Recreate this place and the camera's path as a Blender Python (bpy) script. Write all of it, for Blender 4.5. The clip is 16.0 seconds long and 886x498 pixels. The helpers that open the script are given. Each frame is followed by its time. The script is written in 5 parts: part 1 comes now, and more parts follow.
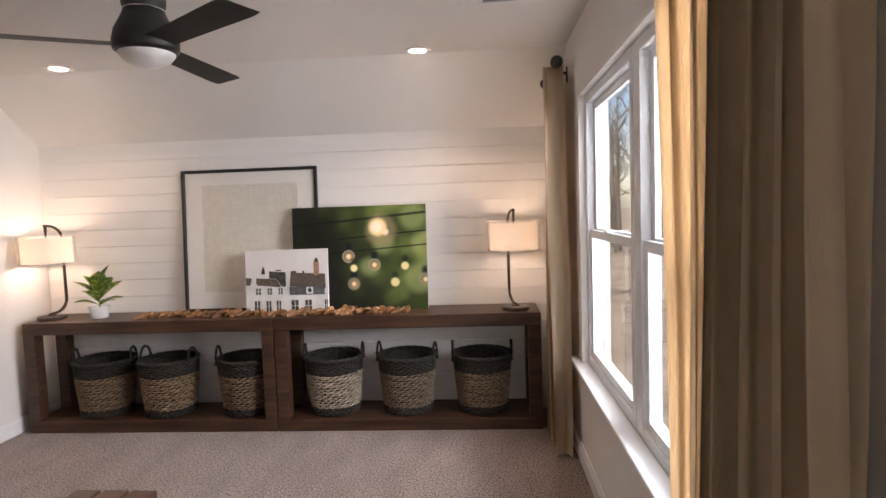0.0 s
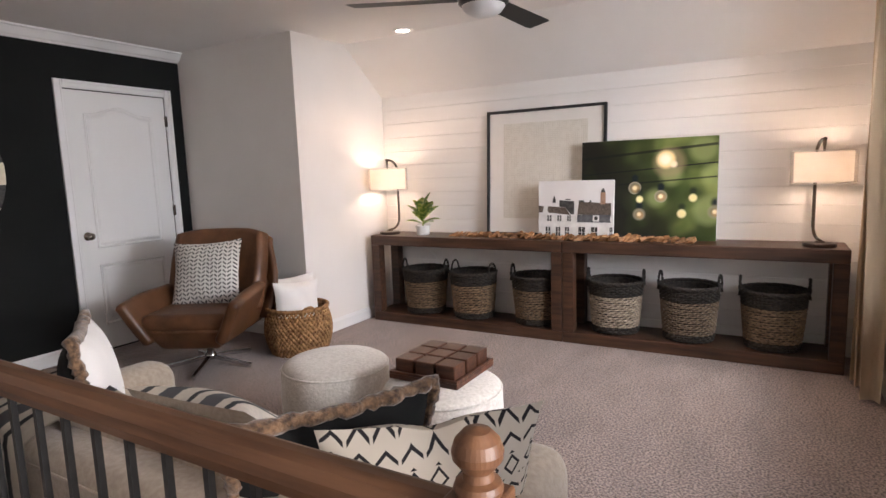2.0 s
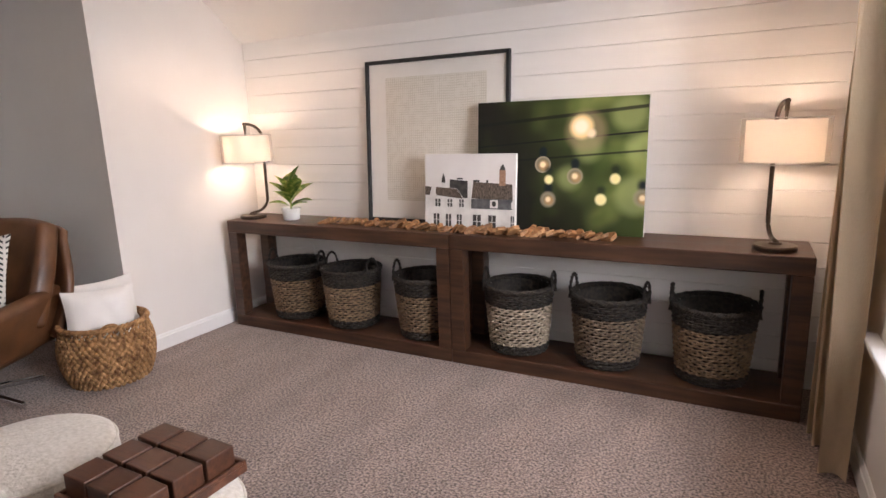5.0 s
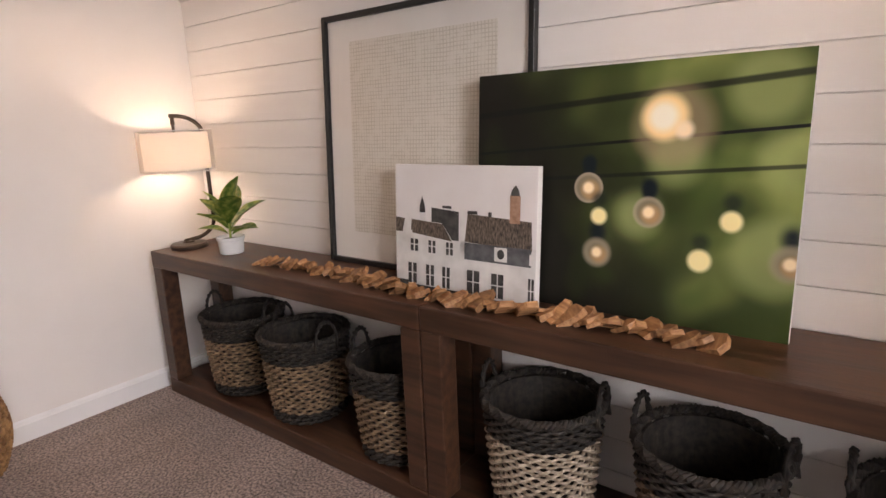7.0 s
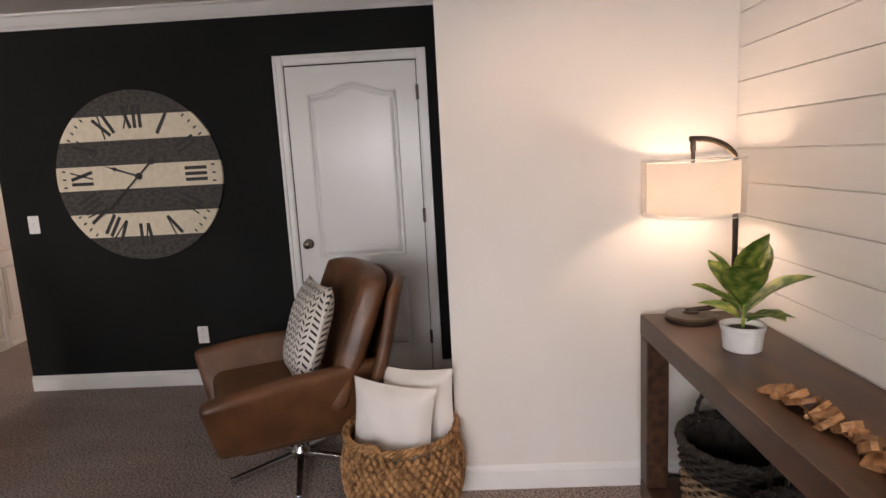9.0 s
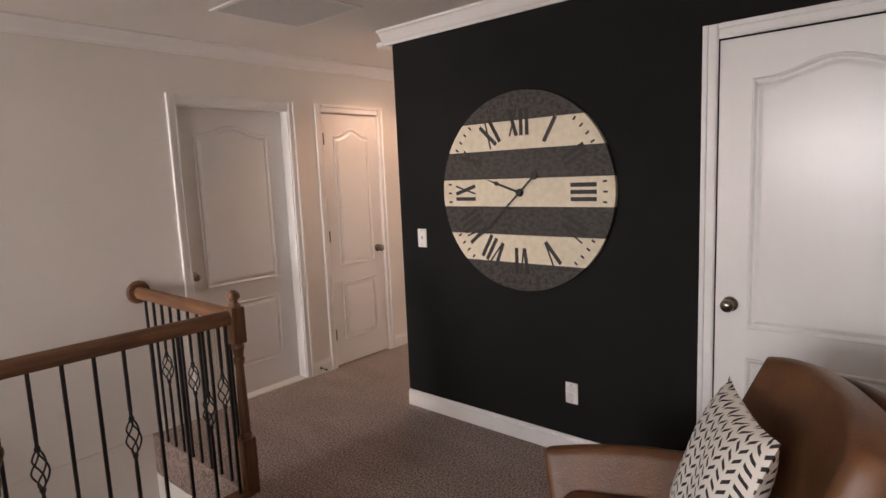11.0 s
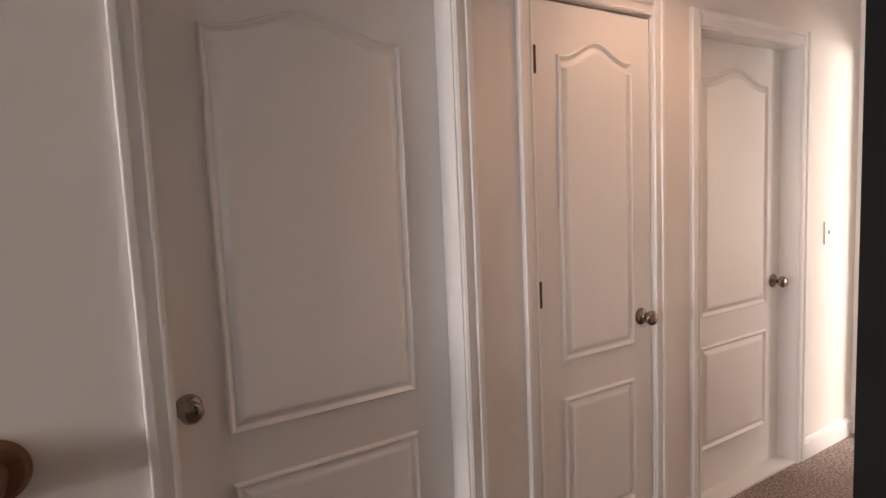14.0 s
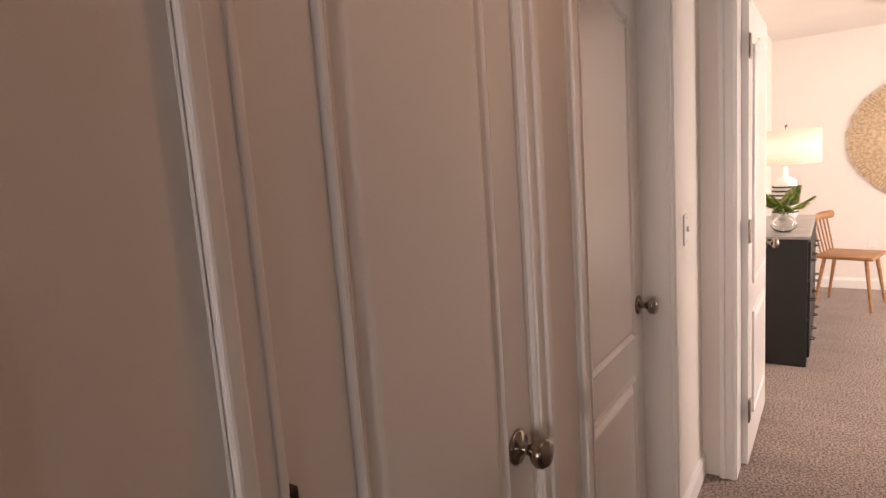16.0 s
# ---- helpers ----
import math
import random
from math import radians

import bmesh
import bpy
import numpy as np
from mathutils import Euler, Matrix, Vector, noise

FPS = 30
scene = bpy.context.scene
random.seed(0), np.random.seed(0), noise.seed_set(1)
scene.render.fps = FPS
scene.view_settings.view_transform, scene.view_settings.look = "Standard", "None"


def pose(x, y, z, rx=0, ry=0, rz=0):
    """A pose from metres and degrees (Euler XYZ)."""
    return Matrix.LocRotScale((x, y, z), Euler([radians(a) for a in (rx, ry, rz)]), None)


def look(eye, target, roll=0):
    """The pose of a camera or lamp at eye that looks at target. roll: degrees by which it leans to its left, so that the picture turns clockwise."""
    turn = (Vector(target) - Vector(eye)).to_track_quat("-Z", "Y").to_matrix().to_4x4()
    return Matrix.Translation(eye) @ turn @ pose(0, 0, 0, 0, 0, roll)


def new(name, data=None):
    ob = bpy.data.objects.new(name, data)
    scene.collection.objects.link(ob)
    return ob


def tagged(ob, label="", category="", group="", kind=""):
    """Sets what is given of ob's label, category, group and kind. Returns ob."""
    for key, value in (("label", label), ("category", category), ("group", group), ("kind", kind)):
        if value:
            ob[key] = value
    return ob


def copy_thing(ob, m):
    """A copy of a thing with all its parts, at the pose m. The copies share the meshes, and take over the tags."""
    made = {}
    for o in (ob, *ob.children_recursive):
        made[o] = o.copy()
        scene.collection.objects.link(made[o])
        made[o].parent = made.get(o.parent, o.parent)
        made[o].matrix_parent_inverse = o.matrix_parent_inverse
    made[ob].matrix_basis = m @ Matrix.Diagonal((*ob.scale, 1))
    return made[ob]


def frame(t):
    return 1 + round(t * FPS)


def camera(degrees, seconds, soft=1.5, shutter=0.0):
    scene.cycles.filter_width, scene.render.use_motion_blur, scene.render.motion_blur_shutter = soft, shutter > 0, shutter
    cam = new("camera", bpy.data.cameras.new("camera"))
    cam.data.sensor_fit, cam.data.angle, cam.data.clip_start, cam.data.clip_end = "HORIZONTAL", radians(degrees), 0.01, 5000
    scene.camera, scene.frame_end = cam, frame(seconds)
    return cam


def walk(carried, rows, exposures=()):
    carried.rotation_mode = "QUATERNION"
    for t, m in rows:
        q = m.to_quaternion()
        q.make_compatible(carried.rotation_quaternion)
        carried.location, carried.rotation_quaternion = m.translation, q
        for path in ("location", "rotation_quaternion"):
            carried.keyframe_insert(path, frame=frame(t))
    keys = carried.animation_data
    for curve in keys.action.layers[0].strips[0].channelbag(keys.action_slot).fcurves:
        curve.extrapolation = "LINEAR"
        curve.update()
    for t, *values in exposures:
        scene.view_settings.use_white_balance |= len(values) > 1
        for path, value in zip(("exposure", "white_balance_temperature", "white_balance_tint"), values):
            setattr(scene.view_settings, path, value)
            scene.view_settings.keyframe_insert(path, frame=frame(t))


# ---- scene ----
cam = camera(75.1, 16.0)
PATH = [
    (0, (0.301, 0.267, 1.462), (0.164, 2.257, 1.324), -2.0),
    (0.5, (0.349, 0.13, 1.491), (-0.097, 2.072, 1.316), -2.1),
    (1, (0.297, -0.037, 1.44), (-0.377, 1.837, 1.246), -2.1),
    (1.5, (0.273, -0.133, 1.356), (-0.59, 1.657, 1.135), -2.1),
    (2, (0.258, -0.151, 1.321), (-0.735, 1.565, 1.055), -2.0),
    (2.5, (0.256, -0.145, 1.344), (-0.809, 1.52, 1.034), -1.9),
    (3, (0.275, -0.069, 1.321), (-0.821, 1.567, 0.97), -1.8),
    (3.5, (0.326, 0.118, 1.334), (-0.754, 1.756, 0.948), -1.7),
    (4, (0.404, 0.389, 1.363), (-0.62, 2.058, 0.954), -1.6),
    (4.5, (0.367, 0.743, 1.367), (-0.577, 2.458, 0.957), -1.8),
    (4.7, (0.377, 0.892, 1.377), (-0.54, 2.62, 0.963), -1.9),
    (6.8, (0.125, 2.475, 1.366), (-0.963, 4.092, 0.915), -2.1),
    (7, (0.059, 2.61, 1.373), (-1.129, 4.157, 0.932), -2.4),
    (7.5, (-0.094, 2.879, 1.377), (-1.555, 4.179, 0.956), -3.0),
    (8, (-0.23, 3.084, 1.386), (-1.957, 4.012, 0.991), -3.3),
    (8.5, (-0.476, 3.195, 1.383), (-2.392, 3.651, 1.031), -3.3),
    (9, (-0.664, 3.311, 1.42), (-2.638, 3.235, 1.109), -3.1),
    (9.5, (-0.834, 3.412, 1.503), (-2.747, 2.906, 1.207), -2.6),
    (11.8, (-2.142, 2.394, 1.535), (-3.405, 0.859, 1.315), -2.4),
    (12, (-2.238, 2.217, 1.508), (-3.447, 0.637, 1.301), -2.3),
    (12.5, (-2.473, 1.832, 1.466), (-3.578, 0.175, 1.278), -2.4),
    (13, (-2.718, 1.487, 1.439), (-3.753, -0.216, 1.263), -2.6),
    (13.5, (-2.973, 1.114, 1.410), (-3.979, -0.607, 1.246), -2.7),
    (14, (-3.247, 0.766, 1.42), (-4.302, -0.923, 1.226), -2.5),
    (14.5, (-3.48, 0.451, 1.426), (-4.597, -1.193, 1.206), -2.7),
    (15, (-3.69, 0.20, 1.412), (-4.937, -1.347, 1.206), -3.4),
    (15.5, (-3.93, -0.045, 1.425), (-5.40, -1.375, 1.167), -3.7),
    (16, (-4.15, -0.205, 1.427), (-5.785, -1.327, 1.150), -4.1),
]
walk(cam, [(t, look(eye, target, roll)) for t, eye, target, roll in PATH], exposures=[(0, 0.5, 6650, 16), (3.5, 0.8, 6550, 16), (7, 0.3, 7050, 20), (9.5, 0.2, 7050, 17), (11.8, 0.75, 7300, 21), (13, 0.65, 7150, 19), (14.5, 0.15, 7050, 20), (16, -0.6, 7700, 27)])

# ---- world and light ----
world = bpy.data.worlds.new("sky")
scene.world = world
world.use_nodes = True
wn = world.node_tree
sky = wn.nodes.new("ShaderNodeTexSky")
sky.sky_type, sky.sun_disc = "NISHITA", False
sky.sun_elevation, sky.sun_rotation = radians(38), radians(215)
wn.links.new(sky.outputs[0], wn.nodes["Background"].inputs[0])
wn.nodes["Background"].inputs[1].default_value = 0.15


def lamp(name, kind, m, watts, colour, **more):
    data = bpy.data.lights.new(name, kind)
    data.energy, data.color = watts, colour
    if "size" in more:
        data.size = more["size"]
    if "size_y" in more:
        data.shape, data.size_y = "RECTANGLE", more["size_y"]
    if "angle" in more:
        data.angle = more["angle"]
    if "spread" in more:
        data.spread = radians(more["spread"])
    if "soft" in more:
        data.shadow_soft_size = more["soft"]
    if "cone" in more:
        data.spot_size, data.spot_blend = radians(more["cone"]), 0.6
    ob = new(name, data)
    ob.matrix_world = m
    return ob


WARM = (1.0, 0.77, 0.59)
lamp("sun", "SUN", look((-20, -28, 30), (0, 0, 0)), 4.0, (1.0, 0.94, 0.85), angle=radians(0.5))
lamp("window_daylight", "AREA", look((2.3, 2.2, 1.9), (-3.6, 2.4, 1.0)), 115, (0.88, 0.94, 1.0), size=1.8, size_y=1.5)
lamp("landing_daylight", "AREA", look((2.5, 0.05, 1.42), (-4.3, -0.30, 1.25)), 26, (0.98, 0.95, 0.93), size=0.95, size_y=1.3, spread=72)
# added fill for the bedroom, standing before its unseen north wall
lamp("bedroom_daylight", "AREA", look((-8.8, 2.9, 1.4), (-8.8, 0, 1.0)), 200, (1.0, 0.96, 0.9), size=1.8, size_y=1.4)
LAMP_L, LAMP_R = (-2.775, 4.14), (0.51, 4.115)
for lx, ly in (LAMP_L, LAMP_R):
    lamp("bulb_light", "POINT", Matrix.Translation((lx, ly, 1.265)), 11, WARM, soft=0.035)
CANS = [(-2.30, 3.70), (-0.055, 3.74)]
for cx, cy in CANS:
    lamp("can_light", "SPOT", pose(cx, cy, 2.40), 14, (1.0, 0.72, 0.52), soft=0.05, cone=125)
lamp("hall_can_light", "SPOT", pose(-4.95, -0.17, 2.40), 14, (1.0, 0.60, 0.38), soft=0.05, cone=140)
lamp("bedroom_lamp_light", "POINT", pose(-9.35, -0.52, 1.42), 5, (1.0, 0.85, 0.68), soft=0.05)


# ---- materials ----
def nodes_of(m):
    m.use_nodes = True
    t = m.node_tree
    return t, t.nodes["Principled BSDF"]


def mat(name, a, b=None, scale=6, rough=0.6, bump=0.0, bscale=80, metal=0.0, stretch=(1, 1, 1), detail=5, sheen=0.0,
        vary=0.0, rvar=0.0, contrast=(0.35, 0.65), trans=0.0):
    m = bpy.data.materials.new(name)
    t, p = nodes_of(m)
    N, L = t.nodes.new, t.links.new
    co, mp = N("ShaderNodeTexCoord"), N("ShaderNodeMapping")
    mp.inputs["Scale"].default_value = stretch
    L(co.outputs["Object"], mp.inputs[0])
    n = N("ShaderNodeTexNoise")
    n.inputs["Scale"].default_value, n.inputs["Detail"].default_value = scale, detail
    L(mp.outputs[0], n.inputs["Vector"])
    r = N("ShaderNodeValToRGB")
    b = b or tuple(c * 0.9 for c in a)
    r.color_ramp.elements[0].position, r.color_ramp.elements[1].position = contrast
    r.color_ramp.elements[0].color, r.color_ramp.elements[1].color = (*a, 1), (*b, 1)
    L(n.outputs["Fac"], r.inputs[0])
    out = r.outputs[0]
    if vary:
        info, h, mr = N("ShaderNodeObjectInfo"), N("ShaderNodeHueSaturation"), N("ShaderNodeMapRange")
        mr.inputs["To Min"].default_value, mr.inputs["To Max"].default_value = 1 - vary, 1 + vary
        L(info.outputs["Random"], mr.inputs["Value"])
        L(mr.outputs[0], h.inputs["Value"])
        L(out, h.inputs["Color"])
        out = h.outputs[0]
    L(out, p.inputs["Base Color"])
    p.inputs["Roughness"].default_value, p.inputs["Metallic"].default_value = rough, metal
    p.inputs["Sheen Weight"].default_value = sheen
    p.inputs["Transmission Weight"].default_value = trans
    if rvar:
        mr = N("ShaderNodeMapRange")
        mr.inputs["To Min"].default_value, mr.inputs["To Max"].default_value = rough - rvar, rough + rvar
        L(n.outputs["Fac"], mr.inputs["Value"])
        L(mr.outputs[0], p.inputs["Roughness"])
    if bump:
        bn, bu = N("ShaderNodeTexNoise"), N("ShaderNodeBump")
        bn.inputs["Scale"].default_value, bn.inputs["Detail"].default_value = bscale, 4
        L(mp.outputs[0], bn.inputs["Vector"])
        bu.inputs["Strength"].default_value, bu.inputs["Distance"].default_value = bump, 0.004
        L(bn.outputs["Fac"], bu.inputs["Height"])
        L(bu.outputs[0], p.inputs["Normal"])
    return m


def glow(name, colour, strength):
    m = bpy.data.materials.new(name)
    t, p = nodes_of(m)
    p.inputs["Base Color"].default_value = (*colour, 1)
    p.inputs["Emission Color"].default_value, p.inputs["Emission Strength"].default_value = (*colour, 1), strength
    return m


def clear(name, colour=(1, 1, 1), rough=0.0):
    m = bpy.data.materials.new(name)
    t, p = nodes_of(m)
    p.inputs["Base Color"].default_value = (*colour, 1)
    p.inputs["Transmission Weight"].default_value, p.inputs["Roughness"].default_value, p.inputs["IOR"].default_value = 1, rough, 1.45
    return m


def carpet_mat():
    m = mat("carpet", (0.062, 0.040, 0.033), (0.40, 0.292, 0.250), scale=92, rough=0.95, bump=1.0, bscale=130, sheen=0.25, contrast=(0.36, 0.62), detail=3)
    t, p = m.node_tree, m.node_tree.nodes["Principled BSDF"]
    N, L = t.nodes.new, t.links.new
    src = p.inputs["Base Color"].links[0].from_socket
    co, mp, n, h, mr = N("ShaderNodeTexCoord"), N("ShaderNodeMapping"), N("ShaderNodeTexNoise"), N("ShaderNodeHueSaturation"), N("ShaderNodeMapRange")
    mp.inputs["Scale"].default_value = (2.6, 0.9, 1)
    n.inputs["Scale"].default_value, n.inputs["Detail"].default_value = 2.4, 6
    mr.inputs["From Min"].default_value, mr.inputs["From Max"].default_value = 0.3, 0.7
    mr.inputs["To Min"].default_value, mr.inputs["To Max"].default_value = 0.82, 1.16
    L(co.outputs["Object"], mp.inputs[0]), L(mp.outputs[0], n.inputs["Vector"]), L(n.outputs["Fac"], mr.inputs["Value"])
    L(mr.outputs[0], h.inputs["Value"]), L(src, h.inputs["Color"]), L(h.outputs[0], p.inputs["Base Color"])
    for nd in t.nodes:
        if nd.bl_idname == "ShaderNodeBump":
            nd.inputs["Distance"].default_value = 0.007
    return m


WALL = mat("wall_paint", (0.80, 0.76, 0.72), (0.76, 0.72, 0.68), scale=1.5, rough=0.62, bump=0.05, bscale=220)
CEIL = mat("ceiling_paint", (0.80, 0.77, 0.74), (0.76, 0.73, 0.70), scale=1.2, rough=0.85, bump=0.08, bscale=150)
DARK = mat("charcoal_paint", (0.0065, 0.0072, 0.0072), (0.0090, 0.0096, 0.0094), scale=2, rough=0.8, bump=0.05, bscale=220)
DARK.node_tree.nodes["Principled BSDF"].inputs["Specular IOR Level"].default_value = 0.22
TRIM = mat("trim_gloss_white", (0.82, 0.81, 0.80), (0.78, 0.77, 0.76), scale=3, rough=0.32, bump=0.03, bscale=60, rvar=0.06)
DOORP = mat("door_paint_white", (0.81, 0.80, 0.79), (0.803, 0.793, 0.783), scale=3, rough=0.27, bump=0.025, bscale=26, stretch=(7, 7, 0.5))
SHIP = mat("shiplap_white", (0.82, 0.79, 0.76), (0.78, 0.75, 0.72), scale=3, rough=0.42, bump=0.06, bscale=50, stretch=(0.3, 3, 3), vary=0.02)
CARPET = carpet_mat()
VINYL = mat("window_vinyl", (0.84, 0.85, 0.86), (0.80, 0.81, 0.82), rough=0.3)
GLASS = clear("pane_glass")
OAKDARK = mat("console_dark_wood", (0.030, 0.0125, 0.0065), (0.085, 0.038, 0.019), scale=5, rough=0.42, bump=0.15, bscale=30, stretch=(0.5, 6, 6), vary=0.12, rvar=0.1)
RAILW = mat("oak_handrail", (0.098, 0.042, 0.019), (0.185, 0.085, 0.040), scale=5, rough=0.48, bump=0.1, bscale=40, stretch=(0.6, 8, 8), rvar=0.06)
NEWELW = mat("oak_newel", (0.098, 0.042, 0.019), (0.185, 0.085, 0.040), scale=5, rough=0.48, bump=0.1, bscale=40, stretch=(8, 8, 0.6), rvar=0.06)
IRON = mat("black_iron", (0.008, 0.008, 0.008), (0.015, 0.014, 0.014), scale=20, rough=0.42, bump=0.1)
FANB = mat("fan_black", (0.008, 0.007, 0.007), (0.014, 0.012, 0.011), scale=10, rough=0.38)
LEATHER = mat("brown_leather", (0.075, 0.030, 0.012), (0.165, 0.070, 0.029), scale=7, rough=0.40, bump=0.35, bscale=140, rvar=0.1, contrast=(0.3, 0.7))
CHROME = mat("chrome", (0.75, 0.75, 0.76), (0.68, 0.68, 0.7), rough=0.12, metal=1)
NICKEL = mat("satin_nickel", (0.32, 0.28, 0.24), (0.26, 0.22, 0.19), rough=0.2, metal=1)
BRONZE = mat("dark_bronze", (0.045, 0.033, 0.026), (0.075, 0.055, 0.042), scale=14, rough=0.32, metal=0.7)
BOUCLE = mat("cream_boucle", (0.58, 0.52, 0.45), (0.72, 0.66, 0.59), scale=70, rough=0.95, bump=1.0, bscale=95, sheen=0.3)
SOFA = mat("oatmeal_upholstery", (0.36, 0.285, 0.215), (0.44, 0.36, 0.28), scale=60, rough=0.9, bump=0.35, bscale=300, sheen=0.3)
LINEN = mat("beige_curtain_linen", (0.60, 0.45, 0.29), (0.69, 0.54, 0.37), scale=4, rough=0.9, bump=0.4, bscale=260, stretch=(1, 1, 0.25), sheen=0.2)
FUR = mat("brown_fur", (0.045, 0.022, 0.011), (0.22, 0.125, 0.065), scale=60, rough=0.9, bump=1.0, bscale=110, sheen=0.4)
VELVET = mat("black_velvet", (0.003, 0.003, 0.003), (0.005, 0.005, 0.005), rough=1.0, sheen=0.0, bump=0.2, bscale=200)
WHITEC = mat("white_cotton", (0.74, 0.71, 0.68), (0.80, 0.77, 0.74), scale=5, rough=0.9, bump=0.25, bscale=14, sheen=0.2)
WALNUT = mat("walnut_blocks", (0.045, 0.015, 0.008), (0.105, 0.039, 0.019), scale=6, rough=0.4, bump=0.1, bscale=60, stretch=(1.5, 9, 9), vary=0.2)
TAN = mat("tan_wicker", (0.085, 0.050, 0.026), (0.29, 0.185, 0.105), scale=45, rough=0.62, bump=0.3, vary=0.12, contrast=(0.3, 0.7))
GREYWICK = mat("dark_wicker", (0.006, 0.004, 0.003), (0.036, 0.026, 0.018), scale=45, rough=0.75, bump=0.3)
SEAGRASS = mat("seagrass", (0.17, 0.078, 0.028), (0.46, 0.25, 0.105), scale=30, rough=0.8, bump=0.6, bscale=130)
PLASTIC = mat("white_plastic", (0.80, 0.79, 0.77), (0.77, 0.76, 0.74), rough=0.35)
CERAMIC = mat("white_ceramic", (0.80, 0.79, 0.77), (0.74, 0.73, 0.71), scale=30, rough=0.25)
SOIL = mat("soil", (0.02, 0.014, 0.01), (0.05, 0.035, 0.025), scale=60, rough=1)
LEAF = mat("glossy_leaf", (0.11, 0.24, 0.030), (0.50, 0.55, 0.15), scale=22, rough=0.35, bump=0.15, bscale=30, vary=0.25, contrast=(0.42, 0.60))
CHIP = mat("wood_chip", (0.20, 0.088, 0.034), (0.44, 0.23, 0.10), scale=16, rough=0.6, bump=0.4, bscale=50, vary=0.3, stretch=(1, 4, 4))
PAPER = mat("mat_board", (0.77, 0.73, 0.68), (0.74, 0.70, 0.65), rough=0.8)
BLACKF = mat("black_frame", (0.010, 0.010, 0.011), (0.02, 0.019, 0.018), rough=0.4)
CREAM = mat("cream_board", (0.66, 0.58, 0.44), (0.76, 0.68, 0.54), scale=5, rough=0.7, bump=0.3, bscale=40, stretch=(6, 0.6, 6), contrast=(0.3, 0.7))
GREYB = mat("grey_board", (0.022, 0.019, 0.017), (0.060, 0.053, 0.048), scale=6, rough=0.65, bump=0.4, bscale=40, stretch=(6, 0.5, 9), vary=0.15)
NUMERAL = mat("black_numeral", (0.010, 0.010, 0.010), (0.018, 0.017, 0.016), rough=0.55)
BLACKD = mat("black_dresser", (0.008, 0.008, 0.008), (0.013, 0.012, 0.012), rough=0.55)
CHAIRW = mat("warm_wood", (0.30, 0.14, 0.058), (0.45, 0.24, 0.11), scale=6, rough=0.45, stretch=(1, 1, 6))
REED = mat("woven_reed", (0.50, 0.37, 0.23), (0.74, 0.60, 0.43), scale=40, rough=0.8, bump=0.4)
BARK = mat("bark", (0.10, 0.085, 0.072), (0.24, 0.21, 0.18), scale=4, rough=0.95, bump=0.5, bscale=14)
GROUND = mat("leaf_litter_ground", (0.30, 0.225, 0.155), (0.50, 0.41, 0.31), scale=0.5, rough=1.0, bump=0.4, bscale=3, detail=9)
PUCK = mat("canvas_edge", (0.78, 0.76, 0.73), (0.72, 0.70, 0.67), rough=0.85)


def shade_mat():
    m = bpy.data.materials.new("lamp_shade_linen")
    t, p = nodes_of(m)
    N, L = t.nodes.new, t.links.new
    p.inputs["Base Color"].default_value, p.inputs["Roughness"].default_value = (0.85, 0.80, 0.74, 1), 0.9
    tr, mix, out = N("ShaderNodeBsdfTranslucent"), N("ShaderNodeMixShader"), t.nodes["Material Output"]
    tr.inputs["Color"].default_value = (0.96, 0.92, 0.88, 1)
    mix.inputs[0].default_value = 0.62
    L(p.outputs[0], mix.inputs[1]), L(tr.outputs[0], mix.inputs[2]), L(mix.outputs[0], out.inputs["Surface"])
    return m


SHADE = shade_mat()


def organza_mat():
    m = bpy.data.materials.new("sheer_organza")
    t, p = nodes_of(m)
    N, L = t.nodes.new, t.links.new
    p.inputs["Base Color"].default_value, p.inputs["Roughness"].default_value = (0.80, 0.74, 0.68, 1), 0.7
    tr, mix, out = N("ShaderNodeBsdfTransparent"), N("ShaderNodeMixShader"), t.nodes["Material Output"]
    mix.inputs[0].default_value = 0.30
    L(tr.outputs[0], mix.inputs[1]), L(p.outputs[0], mix.inputs[2]), L(mix.outputs[0], out.inputs["Surface"])
    return m


ORGANZA = organza_mat()


